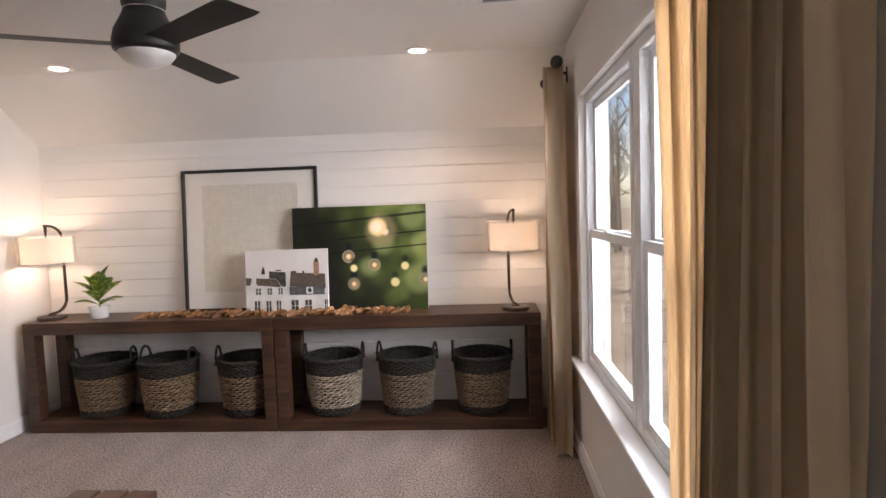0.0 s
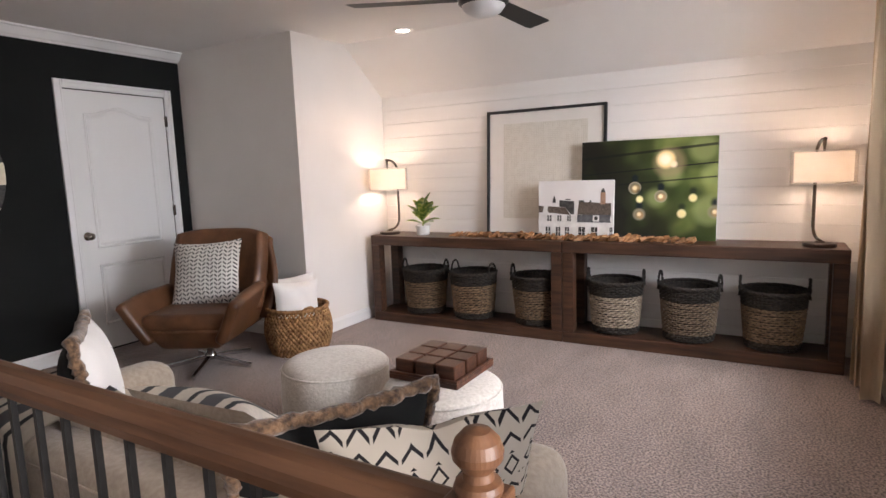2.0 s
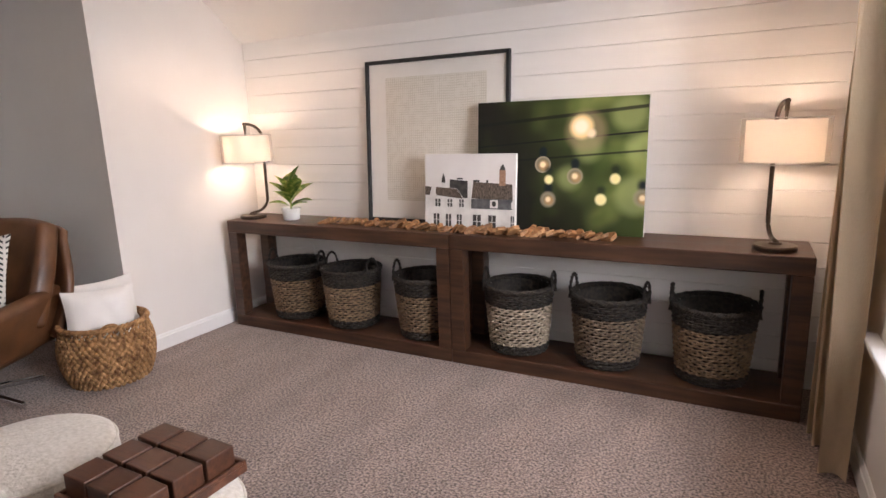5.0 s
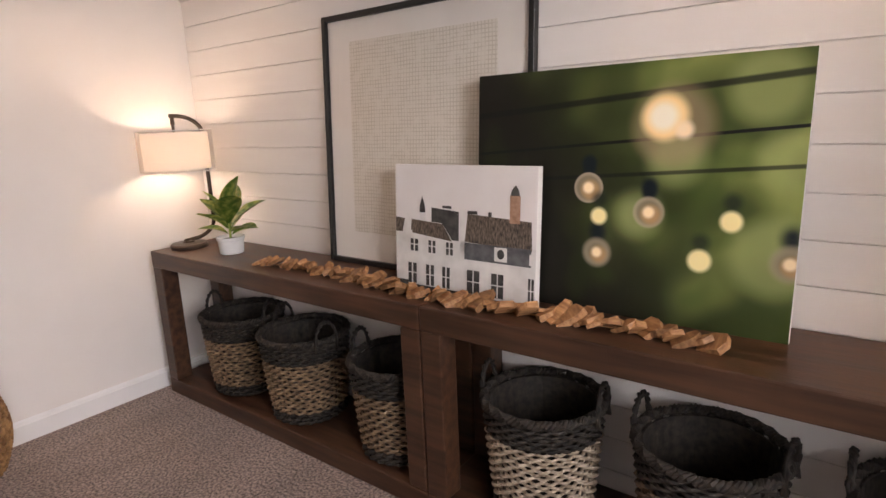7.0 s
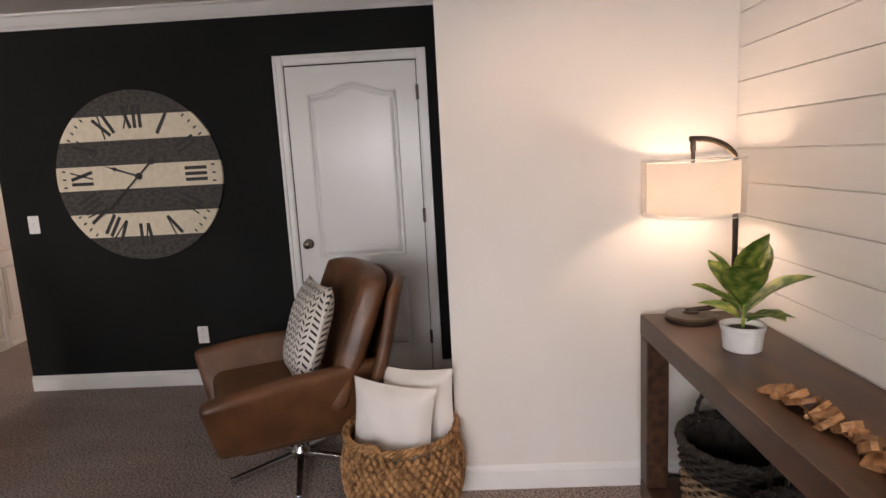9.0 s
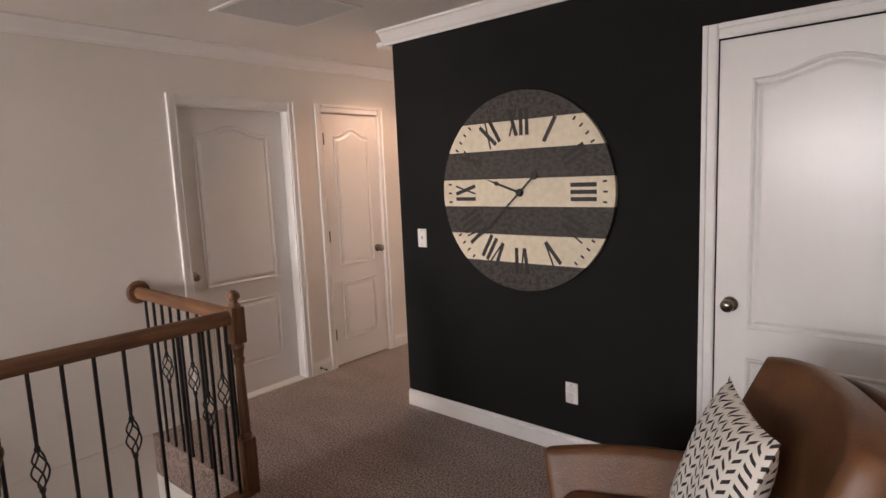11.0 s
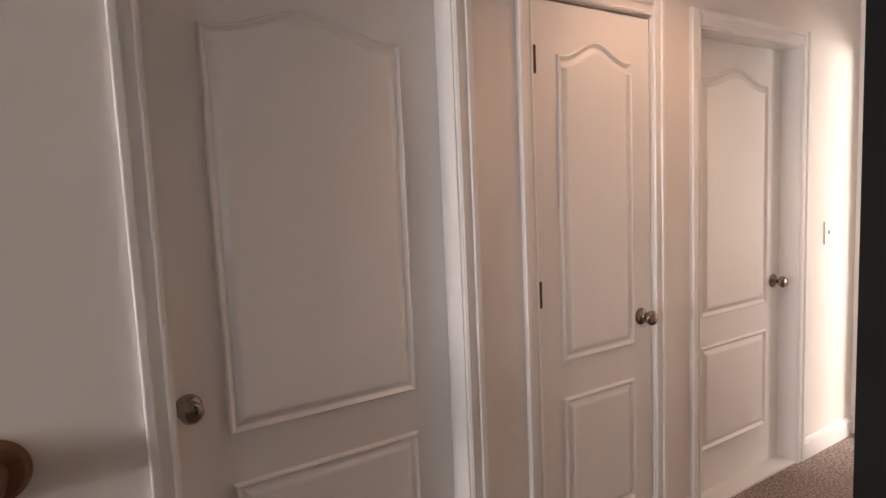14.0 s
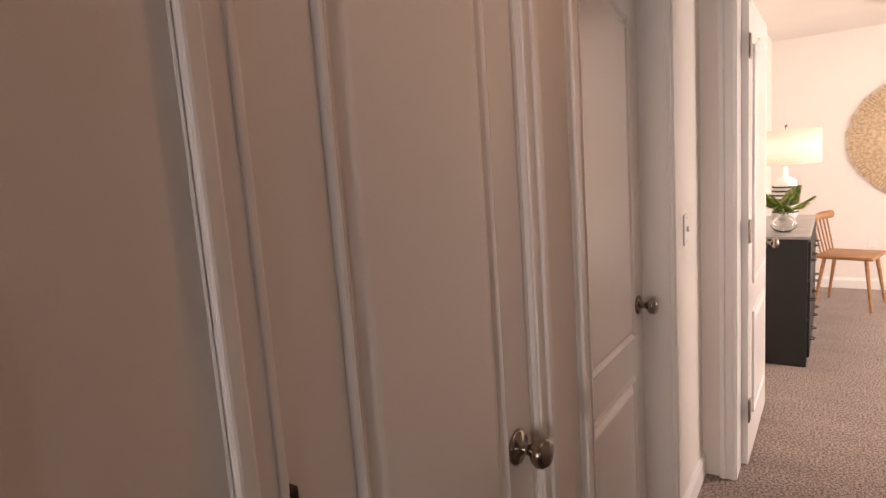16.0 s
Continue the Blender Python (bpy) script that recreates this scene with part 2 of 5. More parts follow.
class Net:
    """Short hand for arithmetic nodes."""

    def __init__(self, name, rough=0.8):
        self.m = bpy.data.materials.new(name)
        self.t, self.p = nodes_of(self.m)
        self.p.inputs["Roughness"].default_value = rough
        self.p.inputs["Specular IOR Level"].default_value = 0.25
        co, sp = self.t.nodes.new("ShaderNodeTexCoord"), self.t.nodes.new("ShaderNodeSeparateXYZ")
        self.co = co.outputs["Object"]
        self.t.links.new(self.co, sp.inputs[0])
        self.x, self.y, self.z = sp.outputs

    def op(self, kind, a, b=None):
        n = self.t.nodes.new("ShaderNodeMath")
        n.operation = kind
        for i, v in enumerate((a, b)):
            if v is None:
                continue
            if isinstance(v, (int, float)):
                n.inputs[i].default_value = v
            else:
                self.t.links.new(v, n.inputs[i])
        return n.outputs[0]

    def step(self, v, lo, hi, a=0.0, b=1.0):
        n = self.t.nodes.new("ShaderNodeMapRange")
        n.interpolation_type = "SMOOTHSTEP"
        for i, w in enumerate((lo, hi, a, b)):
            n.inputs[i + 1].default_value = w
        self.t.links.new(v, n.inputs[0])
        return n.outputs[0]

    def mix(self, f, a, b):
        n = self.t.nodes.new("ShaderNodeMix")
        n.data_type = "RGBA"
        for i, v in ((0, f), (6, a), (7, b)):
            if isinstance(v, tuple):
                n.inputs[i].default_value = (*v, 1)
            elif isinstance(v, (int, float)):
                n.inputs[i].default_value = v
            else:
                self.t.links.new(v, n.inputs[i])
        return n.outputs[2]

    def noise(self, scale, detail=3):
        n = self.t.nodes.new("ShaderNodeTexNoise")
        n.inputs["Scale"].default_value, n.inputs["Detail"].default_value = scale, detail
        self.t.links.new(self.co, n.inputs["Vector"])
        return n.outputs["Fac"]

    def done(self, colour):
        self.t.links.new(colour, self.p.inputs["Base Color"])
        return self.m


def chevron_mat():
    """Small black arrow-stitch rows on off-white cotton."""
    n = Net("chevron_cotton", 0.9)
    u = n.op("ABSOLUTE", n.op("SUBTRACT", n.op("FRACT", n.op("ADD", n.op("MULTIPLY", n.x, 17), 0.5)), 0.5))
    v = n.op("FRACT", n.op("ADD", n.op("MULTIPLY", n.z, 34), n.op("MULTIPLY", u, -1.7)))
    line = n.step(n.op("ABSOLUTE", n.op("SUBTRACT", v, 0.5)), 0.17, 0.22, 1, 0)
    gap = n.op("MULTIPLY", n.step(u, 0.05, 0.09), n.step(u, 0.40, 0.43, 1, 0))
    return n.done(n.mix(n.op("MULTIPLY", line, gap), (0.70, 0.67, 0.62), (0.035, 0.033, 0.035)))


def mudcloth_mat():
    """Rows of arrows with bands of diamonds, black on cream."""
    n = Net("mudcloth_cotton", 0.9)
    u = n.op("ABSOLUTE", n.op("SUBTRACT", n.op("FRACT", n.op("ADD", n.op("MULTIPLY", n.x, 18), 0.5)), 0.5))
    v = n.op("FRACT", n.op("ADD", n.op("MULTIPLY", n.z, 26), n.op("MULTIPLY", u, 1.2)))
    line = n.op("MULTIPLY", n.step(n.op("ABSOLUTE", n.op("SUBTRACT", v, 0.5)), 0.09, 0.14, 1, 0), n.step(u, 0.42, 0.45, 1, 0))
    d = n.op("ADD", u, n.op("MULTIPLY", n.op("ABSOLUTE", n.op("SUBTRACT", n.z, 0.105)), 15))
    dia = n.step(n.op("ABSOLUTE", n.op("SUBTRACT", d, 0.33)), 0.05, 0.08, 1, 0)
    band = n.step(n.op("ABSOLUTE", n.op("SUBTRACT", n.z, 0.105)), 0.027, 0.028)
    f = n.op("ADD", n.op("MULTIPLY", line, band), n.op("MULTIPLY", dia, n.op("SUBTRACT", 1.0, band)))
    return n.done(n.mix(f, (0.52, 0.465, 0.39), (0.018, 0.016, 0.018)))


def stripe_mat(name, base):
    """Woven cream cloth with charcoal stripes and looped rows."""
    n = Net(name, 0.9)
    w = n.noise(45, 3)
    c = n.mix(n.step(w, 0.3, 0.7), base, tuple(v * 0.9 for v in base))
    for at, half, tone in ((-0.17, 0.014, 0.05), (-0.075, 0.032, 0.10), (0.02, 0.010, 0.05), (0.10, 0.036, 0.10), (0.185, 0.012, 0.05)):
        e = n.op("ADD", n.op("ABSOLUTE", n.op("SUBTRACT", n.x, at)), n.op("MULTIPLY", n.op("SUBTRACT", w, 0.5), 0.012))
        c = n.mix(n.step(e, half - 0.003, half + 0.003, 1, 0), c, (tone, tone, tone * 1.05))
    return n.done(c)


CHEVRON, MUD = chevron_mat(), mudcloth_mat()
STRIPE, THROW = stripe_mat("striped_cloth", (0.66, 0.59, 0.50)), stripe_mat("striped_throw_cloth", (0.62, 0.56, 0.48))


def bulbs_mat():
    """Blurred garden with a string of bulbs, printed; local x across, z up, from the centre."""
    n = Net("bulb_print", 0.45)
    a, b = n.noise(3.2, 1), n.noise(6.5, 1)
    right = n.step(n.op("ADD", n.x, n.op("MULTIPLY", n.z, 0.55)), -0.25, 0.45)
    c = n.mix(right, (0.014, 0.013, 0.010), (0.052, 0.078, 0.019))
    c = n.mix(n.op("MULTIPLY", n.step(a, 0.46, 0.66), right), c, (0.25, 0.30, 0.090))
    c = n.mix(n.op("MULTIPLY", n.step(b, 0.5, 0.68), n.step(n.x, -0.2, 0.2, 0.1, 0.5)), c, (0.045, 0.085, 0.016))

    def disc(c, x, z, r, soft, tone, f=1.0):
        d = n.op("SQRT", n.op("ADD", n.op("POWER", n.op("SUBTRACT", n.x, x + 0.022), 2), n.op("POWER", n.op("SUBTRACT", n.z, z), 2)))
        return n.mix(n.step(d, r - soft, r + soft, f, 0), c, tone)

    def wire(c, z0, slope, w, soft, tone=(0.008, 0.009, 0.009), f=1.0):
        d = n.op("ABSOLUTE", n.op("SUBTRACT", n.op("SUBTRACT", n.z, z0), n.op("MULTIPLY", n.x, slope)))
        return n.mix(n.step(d, w, w + soft, f, 0), c, tone)

    for x, z, r in ((0.36, 0.28, 0.09), (0.40, -0.15, 0.10), (0.15, 0.10, 0.07), (0.42, 0.1, 0.07), (0.05, -0.06, 0.06)):
        c = disc(c, x, z, r, 0.035, (0.36, 0.42, 0.16), 0.55)
    c = wire(c, 0.272, 0.08, 0.005, 0.008, f=0.85)
    c = wire(c, 0.147, 0.075, 0.003, 0.003)
    c = wire(c, 0.052, 0.07, 0.003, 0.005, f=0.8)
    # the large blurred lamp
    c = disc(c, 0.135, 0.19, 0.105, 0.03, (0.42, 0.30, 0.19), 0.45)
    c = disc(c, 0.112, 0.213, 0.062, 0.016, (1.0, 0.74, 0.36))
    c = disc(c, 0.108, 0.215, 0.038, 0.016, (1.0, 0.93, 0.74))
    c = disc(c, 0.165, 0.178, 0.022, 0.012, (1.0, 0.80, 0.55))
    for x, z, r, soft, warm in ((-0.10, 0.013, 0.045, 0.003, 0), (0.082, -0.05, 0.043, 0.006, 0), (-0.066, -0.18, 0.040, 0.012, 0), (0.44, -0.16, 0.042, 0.016, 0)):
        c = disc(c, x, z + r + 0.03, 0.022, 0.006 + soft, (0.008, 0.014, 0.020))
        c = disc(c, x, z + r + 0.012, 0.020, 0.005 + soft, (0.008, 0.014, 0.020))
        c = disc(c, x, z, r, soft, (0.52, 0.43, 0.32), 0.8)
        c = disc(c, x, z, r * 0.86, soft + 0.004, (0.17, 0.145, 0.085), 0.75)
        c = disc(c, x + 0.006, z - 0.006, r * 0.62, 0.010, (0.62, 0.34, 0.14), 0.6)
        c = disc(c, x, z, r * 0.36, 0.007, (1.0, 0.82, 0.55))
    for x, z, r in ((-0.064, -0.07, 0.024), (0.298, -0.062, 0.027), (0.226, -0.174, 0.030)):
        c = disc(c, x, z + 0.05, 0.022, 0.014, (0.012, 0.02, 0.015), 0.8)
        c = disc(c, x, z, r, 0.008, (0.95, 0.82, 0.42))
    return n.done(c)


BULBS = bulbs_mat()


def weave_mat():
    """Pale woven grid printed in the framed picture."""
    n = Net("woven_grid_print", 0.9)
    w = n.noise(5, 2)
    px = n.op("FRACT", n.op("MULTIPLY", n.op("ADD", n.x, n.op("MULTIPLY", w, 0.015)), 68))
    pz = n.op("FRACT", n.op("MULTIPLY", n.op("ADD", n.z, n.op("MULTIPLY", w, 0.015)), 68))
    f = n.op("MAXIMUM", n.step(px, 0.2, 0.3, 1, 0), n.step(pz, 0.2, 0.3, 1, 0))
    f = n.op("MULTIPLY", f, n.step(n.noise(22, 2), 0.35, 0.55, 0.35, 1))
    return n.done(n.mix(f, (0.70, 0.655, 0.58), (0.56, 0.51, 0.43)))


WEAVE = weave_mat()


# ---- mesh helpers ----
def thing(name, at, label, category, group="", turn=0, kind=""):
    e = new(name)
    e.empty_display_size = 0.1
    e.matrix_world = pose(*at, 0, 0, turn)
    return tagged(e, label, category, group, kind)


def part(name, bm, material, parent=None, label="", smooth=False, m=None):
    me = bpy.data.meshes.new(name)
    if smooth:
        for f in bm.faces:
            f.smooth = True
    bm.to_mesh(me)
    bm.free()
    me.materials.append(material)
    ob = new(name, me)
    ob.parent = parent
    if m is not None:
        ob.matrix_local = m
    return tagged(ob, label)


def again(ob, m, parent):
    """Another piece on the same mesh."""
    o = new(ob.name.split(".")[0], ob.data)
    o.parent = parent
    o.matrix_local = m
    return o


def box(bm, x0, x1, y0, y1, z0, z1, r=0.0, seg=2):
    b = bmesh.new() if r else bm
    m = Matrix.LocRotScale(((x0 + x1) / 2, (y0 + y1) / 2, (z0 + z1) / 2), None, (abs(x1 - x0), abs(y1 - y0), abs(z1 - z0)))
    bmesh.ops.create_cube(b, size=1, matrix=m)
    if r:
        bmesh.ops.bevel(b, geom=b.edges[:], offset=r, segments=seg, profile=0.5, affect="EDGES", clamp_overlap=True)
        join(bm, b)
    return bm


def join(bm, b, m=None):
    if m is not None:
        b.transform(m)
    me = bpy.data.meshes.new("scratch")
    b.to_mesh(me)
    b.free()
    bm.from_mesh(me)
    bpy.data.meshes.remove(me)


def bx(*a, **k):
    return box(bmesh.new(), *a, **k)


def lathe(profile, n=32, m=None):
    bm = bmesh.new()
    rings = []
    for r, z in profile:
        rings.append([bm.verts.new((r * math.cos(2 * math.pi * i / n), r * math.sin(2 * math.pi * i / n), z)) for i in range(n)] if r > 1e-5 else [bm.verts.new((0, 0, z))])
    for a, b in zip(rings, rings[1:]):
        for i in range(n):
            q = [a[i % len(a)], a[(i + 1) % len(a)], b[(i + 1) % len(b)], b[i % len(b)]]
            q = list(dict.fromkeys(q))
            if len(q) > 2:
                bm.faces.new(q)
    bmesh.ops.recalc_face_normals(bm, faces=bm.faces[:])
    if m is not None:
        bm.transform(m)
    return bm


def tube(bm, pts, r, n=6, closed=False, flat=1.0):
    """A tube along points; r a number or one radius a point."""
    pts = [Vector(p) for p in pts]
    k = len(pts)
    rings = []
    for i, p in enumerate(pts):
        a = pts[(i - 1) % k] if closed or i else p
        b = pts[(i + 1) % k] if closed or i < k - 1 else p
        d = (b - a).normalized()
        up = Vector((0, 0, 1)) if abs(d.z) < 0.9 else Vector((1, 0, 0))
        s = d.cross(up).normalized()
        t = s.cross(d)
        rr = r[i] if isinstance(r, (list, tuple)) else r
        rings.append([bm.verts.new(p + (s * math.cos(2 * math.pi * j / n) + t * flat * math.sin(2 * math.pi * j / n)) * rr) for j in range(n)])
    for i in range(k if closed else k - 1):
        a, b = rings[i], rings[(i + 1) % k]
        for j in range(n):
            bm.faces.new((a[j], a[(j + 1) % n], b[(j + 1) % n], b[j]))
    if not closed:
        bm.faces.new(rings[0][::-1])
        bm.faces.new(rings[-1])
    return bm


def prism(bm, outline, y0, y1):
    """Outline in x, z pushed from y0 to y1."""
    a = [bm.verts.new((x, y0, z)) for x, z in outline]
    b = [bm.verts.new((x, y1, z)) for x, z in outline]
    bm.faces.new(a)
    bm.faces.new(b[::-1])
    for i in range(len(a)):
        j = (i + 1) % len(a)
        bm.faces.new((a[j], a[i], b[i], b[j]))
    bmesh.ops.recalc_face_normals(bm, faces=bm.faces[:])
    return bm


def grid(fn, nu, nv, close_u=False):
    bm = bmesh.new()
    vs = [[bm.verts.new(fn(i / nu, j / nv)) for j in range(nv + 1)] for i in range(nu if close_u else nu + 1)]
    for i in range(nu):
        for j in range(nv):
            a, b = vs[i], vs[(i + 1) % len(vs)]
            bm.faces.new((a[j], b[j], b[j + 1], a[j + 1]))
    return bm


def solid(name, bm, material, label, category="wall"):
    return tagged(part(name, bm, material), label, category, kind="structure")


# ---- the shell ----
XE, XD, XJ, XH, XB = 0.835, -4.32, -2.972, -6.75, -10.85
YN, YS, YJ, YH, YR = 4.395, -0.668, 3.235, 0.333, 0.46
CZ, WT = 2.42, 0.12
SLY, SLZ = 3.86, 2.01
DOOR_H = 2.03
D1, D2, D3 = (-4.205, -3.392), (-5.085, -4.505), (-6.16, -5.375)
WELL = (-3.04, 0.0)

f = bmesh.new()
box(f, XJ - 1.4, XE, YR - 0.06, YN, -0.25, 0)
box(f, WELL[1], XE, YS, YR - 0.06, -0.25, 0)
box(f, XH - WT, WELL[0], YS - 0.5, YR - 0.06, -0.25, 0)
box(f, XB - 0.1, XH - WT, -0.85, 3.0, -0.25, 0)
solid("floor", f, CARPET, "beige cut-pile carpet with vacuum streaks", "carpet")

c = bmesh.new()
box(c, XB - 0.1, XE + 0.2, YS - 0.6, SLY, CZ, CZ + 0.1)
box(c, XB - 0.1, XH, SLY - 1.0, 3.2, CZ + 0.001, CZ + 0.1)
sl = [c.verts.new(p) for p in ((XJ - 1.6, SLY, CZ), (XE + 0.2, SLY, CZ), (XE + 0.2, YN + 0.2, SLZ - 0.15), (XJ - 1.6, YN + 0.2, SLZ - 0.15))]
su = [c.verts.new(v.co + Vector((0, 0.02, 0.12))) for v in sl]
c.faces.new(sl[::-1]), c.faces.new(su)
for i in range(4):
    c.faces.new((sl[i], sl[(i + 1) % 4], su[(i + 1) % 4], su[i]))
bmesh.ops.recalc_face_normals(c, faces=c.faces[:])
solid("ceiling", c, CEIL, "off-white painted ceiling sloping down to the plank wall", "ceiling")


def wall_x(y0, y1, x0, x1, holes, z0=0.0, z1=CZ):
    """A wall along x with openings (xa, xb, za, zb)."""
    bm, at = bmesh.new(), x0
    for a, b, za, zb in sorted(holes):
        box(bm, at, a, y0, y1, z0, z1)
        if za > z0:
            box(bm, a, b, y0, y1, z0, za)
        box(bm, a, b, y0, y1, zb, z1)
        at = b
    return box(bm, at, x1, y0, y1, z0, z1)


JD = 0.035
wall_s = bmesh.new()
join(wall_s, wall_x(YS - WT, YS, XH, XE + 0.2, [(a, b, 0, DOOR_H) for a, b in (D1, D2, D3)]))
box(wall_s, WELL[0] - 0.1, XE + 0.2, YS - WT, YS, -2.7, -0.002)
solid("wall_south", wall_s, WALL, "warm white painted hall wall with three doorways")
solid("wall_behind_doors", bx(XH, D1[1] + 0.3, YS - 0.5, YS - 0.45, 0, CZ), WALL, "plain white closing wall behind the doors")
wb = bmesh.new()
prism(wb, [(x, z) for x, z in ((0, 0), (YN + 0.1 - YJ, 0), (YN + 0.1 - YJ, CZ), (0, CZ))], 0, XJ - XD + 1.2)
wb.transform(Matrix(((0, -1, 0, XJ), (1, 0, 0, YJ), (0, 0, 1, 0), (0, 0, 0, 1))))
solid("wall_jut", wb, WALL, "warm white painted corner wall beside the consoles")
solid("wall_dark", bx(XD - WT, XD, YH, YJ + 0.0, 0, CZ), DARK, "charcoal black painted accent wall")
solid("wall_hall_north", bx(XH - 0.02, XD - WT - 0.002, YH, YH + WT, 0, CZ), WALL, "warm white painted hall wall")
BD = (-0.535, 0.225)
we = bmesh.new()
box(we, XH - WT, XH, -0.85, BD[0], 0, CZ)
box(we, XH - WT, XH, BD[1], 3.1, 0, CZ)
box(we, XH - WT, XH, BD[0], BD[1], DOOR_H, CZ)
solid("wall_hall_end", we, WALL, "warm white wall with the bedroom doorway")
solid("wall_bedroom_far", bx(XB - WT, XB, -0.9, 3.1, 0, CZ + 0.0), WALL, "cream white bedroom wall")
solid("wall_bedroom_south", bx(XB, XH - WT, -0.85, -0.735, 0, CZ), WALL, "cream white bedroom side wall")
# out of view; its opening is added to go with the fill lamp
bn = wall_x(3.0, 3.1, XB, XH - WT, [(-9.7, -7.9, 0.7, 2.1)])
solid("wall_bedroom_north", bn, WALL, "cream white bedroom wall, unseen, with an added opening")

# window wall
WY0, WY1, WZ0, WZ1 = 1.45, 3.45, 0.585, 2.04
ww = bmesh.new()
box(ww, XE, XE + 0.16, YS, -0.45, 0, CZ)
box(ww, XE, XE + 0.16, 0.55, WY0, 0, CZ)
box(ww, XE, XE + 0.16, -0.45, 0.55, 0, 0.62)
box(ww, XE, XE + 0.16, -0.45, 0.55, 2.02, CZ)
box(ww, XE, XE + 0.16, WY1, YN + 0.2, 0, CZ)
box(ww, XE, XE + 0.16, WY0, WY1, 0, WZ0)
box(ww, XE, XE + 0.16, WY0, WY1, WZ1, CZ)
solid("wall_window", ww, WALL, "warm white wall with a deep window opening")
# stairwell
sw = bmesh.new()
box(sw, WELL[0] - 0.1, WELL[0], YS, YR - 0.06, -2.7, -0.26)
box(sw, WELL[0] - 0.1, XE, YR - 0.06, YR + 0.04, -2.7, -0.26)
solid("wall_stairwell", sw, WALL, "white stairwell walls below the landing")
solid("floor_lower", bx(WELL[0] - 0.1, XE, YS, YR, -2.8, -2.7), CARPET, "beige carpet of the floor below", "carpet")
stair = thing("staircase", (WELL[1], -0.13, -0.01), "carpeted stairs going down behind the railing", "stairs")
step0 = None
for i in range(13):
    m = Matrix.Translation((-0.02 - 0.235 * i, 0, -0.19 * (i + 1)))
    if step0 is None:
        step0 = part("step", bx(-0.235, 0.0, -0.53, 0.53, -0.2, 0, r=0.012, seg=2), CARPET, stair, m=m)
    else:
        again(step0, m, stair)

# plank wall
north = solid("wall_north", bx(XJ - 0.1, XE + 0.1, YN, YN + 0.12, 0, 2.2), SHIP, "white shiplap plank wall")
pz = [1.897 - 0.1255 * k for k in range(16)] + [0.0]
top = SLZ + 0.03
for k, z in enumerate(pz):
    if top - z > 0.02:
        part("plank", bx(XJ, XE, YN - 0.012, YN, z + 0.0014, top - 0.0014, r=0.0015, seg=1), SHIP, north)
    top = z


# ---- trim ----
def board(name, a, b, z0, z1, depth, inward, material=TRIM, label="white painted baseboard"):
    """A moulded board from a to b (x, y) along a wall; inward is the way into the room."""
    d = Vector((b[0] - a[0], b[1] - a[1], 0))
    n = Vector((*inward, 0))
    h = z1 - z0
    prof = [(0, 0), (depth, 0), (depth, h * 0.78), (depth * 0.75, h * 0.82), (depth * 0.6, h * 0.92), (depth * 0.3, h), (0, h)]
    return loft(name, a, d, n, prof, z0, material, label, "baseboard")


def loft(name, a, d, n, prof, z0, material, label, category):
    bm = bmesh.new()
    p0 = [bm.verts.new(Vector((a[0], a[1], z0 + z)) + n * u) for u, z in prof]
    p1 = [bm.verts.new(v.co + d) for v in p0]
    bm.faces.new(p0), bm.faces.new(p1[::-1])
    for i in range(len(prof)):
        j = (i + 1) % len(prof)
        bm.faces.new((p0[j], p0[i], p1[i], p1[j]))
    bmesh.ops.recalc_face_normals(bm, faces=bm.faces[:])
    return solid(name, bm, material, label, category)


BH = 0.105
CAS = 0.062
DA = (2.245, 3.065)
board("baseboard", (XJ, YJ), (XJ, YN - 0.013), 0, BH, 0.015, (1, 0))
board("baseboard", (XD, YH), (XD, DA[0] - CAS), 0, BH, 0.015, (1, 0))
board("baseboard", (XD, DA[1] + CAS), (XD, YJ), 0, BH, 0.015, (1, 0))
board("baseboard", (XD + 0.016, YJ), (XJ, YJ), 0, BH, 0.015, (0, -1))
board("baseboard", (XE, YS), (XE, YN - 0.013), 0, BH, 0.015, (-1, 0))
for a, b in ((D1[0] - CAS, D2[1] + CAS), (D2[0] - CAS, D3[1] + CAS), (D3[0] - CAS, XH)):
    board("baseboard", (a, YS), (b, YS), 0, BH, 0.015, (0, 1))
board("baseboard", (D1[1] + CAS, YS), (WELL[0] - 0.05, YS), 0, BH, 0.015, (0, 1))
board("baseboard", (XB, -0.73), (XB, 3.0), 0, BH, 0.015, (1, 0))
board("baseboard", (XD - WT, YH), (XH, YH), 0, BH, 0.015, (0, -1))
CROWN = [(0, 0), (0.012, 0), (0.018, 0.012), (0.03, 0.022), (0.05, 0.05), (0.062, 0.066), (0.075, 0.072), (0.075, 0.084), (0, 0.084)]


def crown(a, b, n):
    loft("crown_trim", a, Vector((b[0] - a[0], b[1] - a[1], 0)), Vector((*n, 0)), CROWN, CZ - 0.0845, TRIM, "white painted crown moulding", "moulding")


crown((XD, YH - 0.06), (XD, YJ), (1, 0))
crown((XE, YS), (XH, YS), (0, 1))
crown((XD, YH), (XH, YH), (0, -1))
crown((XH, YS), (XH, YH), (1, 0))


# ---- doors ----
def outline(w, z0, z1, rise, n=28):
    pts = [(-w / 2, z0), (w / 2, z0), (w / 2, z1)]
    for i in range(1, n):
        u = 1 - 2 * i / n
        e = max(0.0, (abs(u) - 0.0) / 0.86)
        pts.append((u * w / 2, z1 + (rise * 0.5 * (1 + math.cos(math.pi * e)) if e < 1 else 0)))
    pts.append((-w / 2, z1))
    if rise == 0:
        pts = [(-w / 2, z0), (w / 2, z0), (w / 2, z1), (-w / 2, z1)]
    return pts


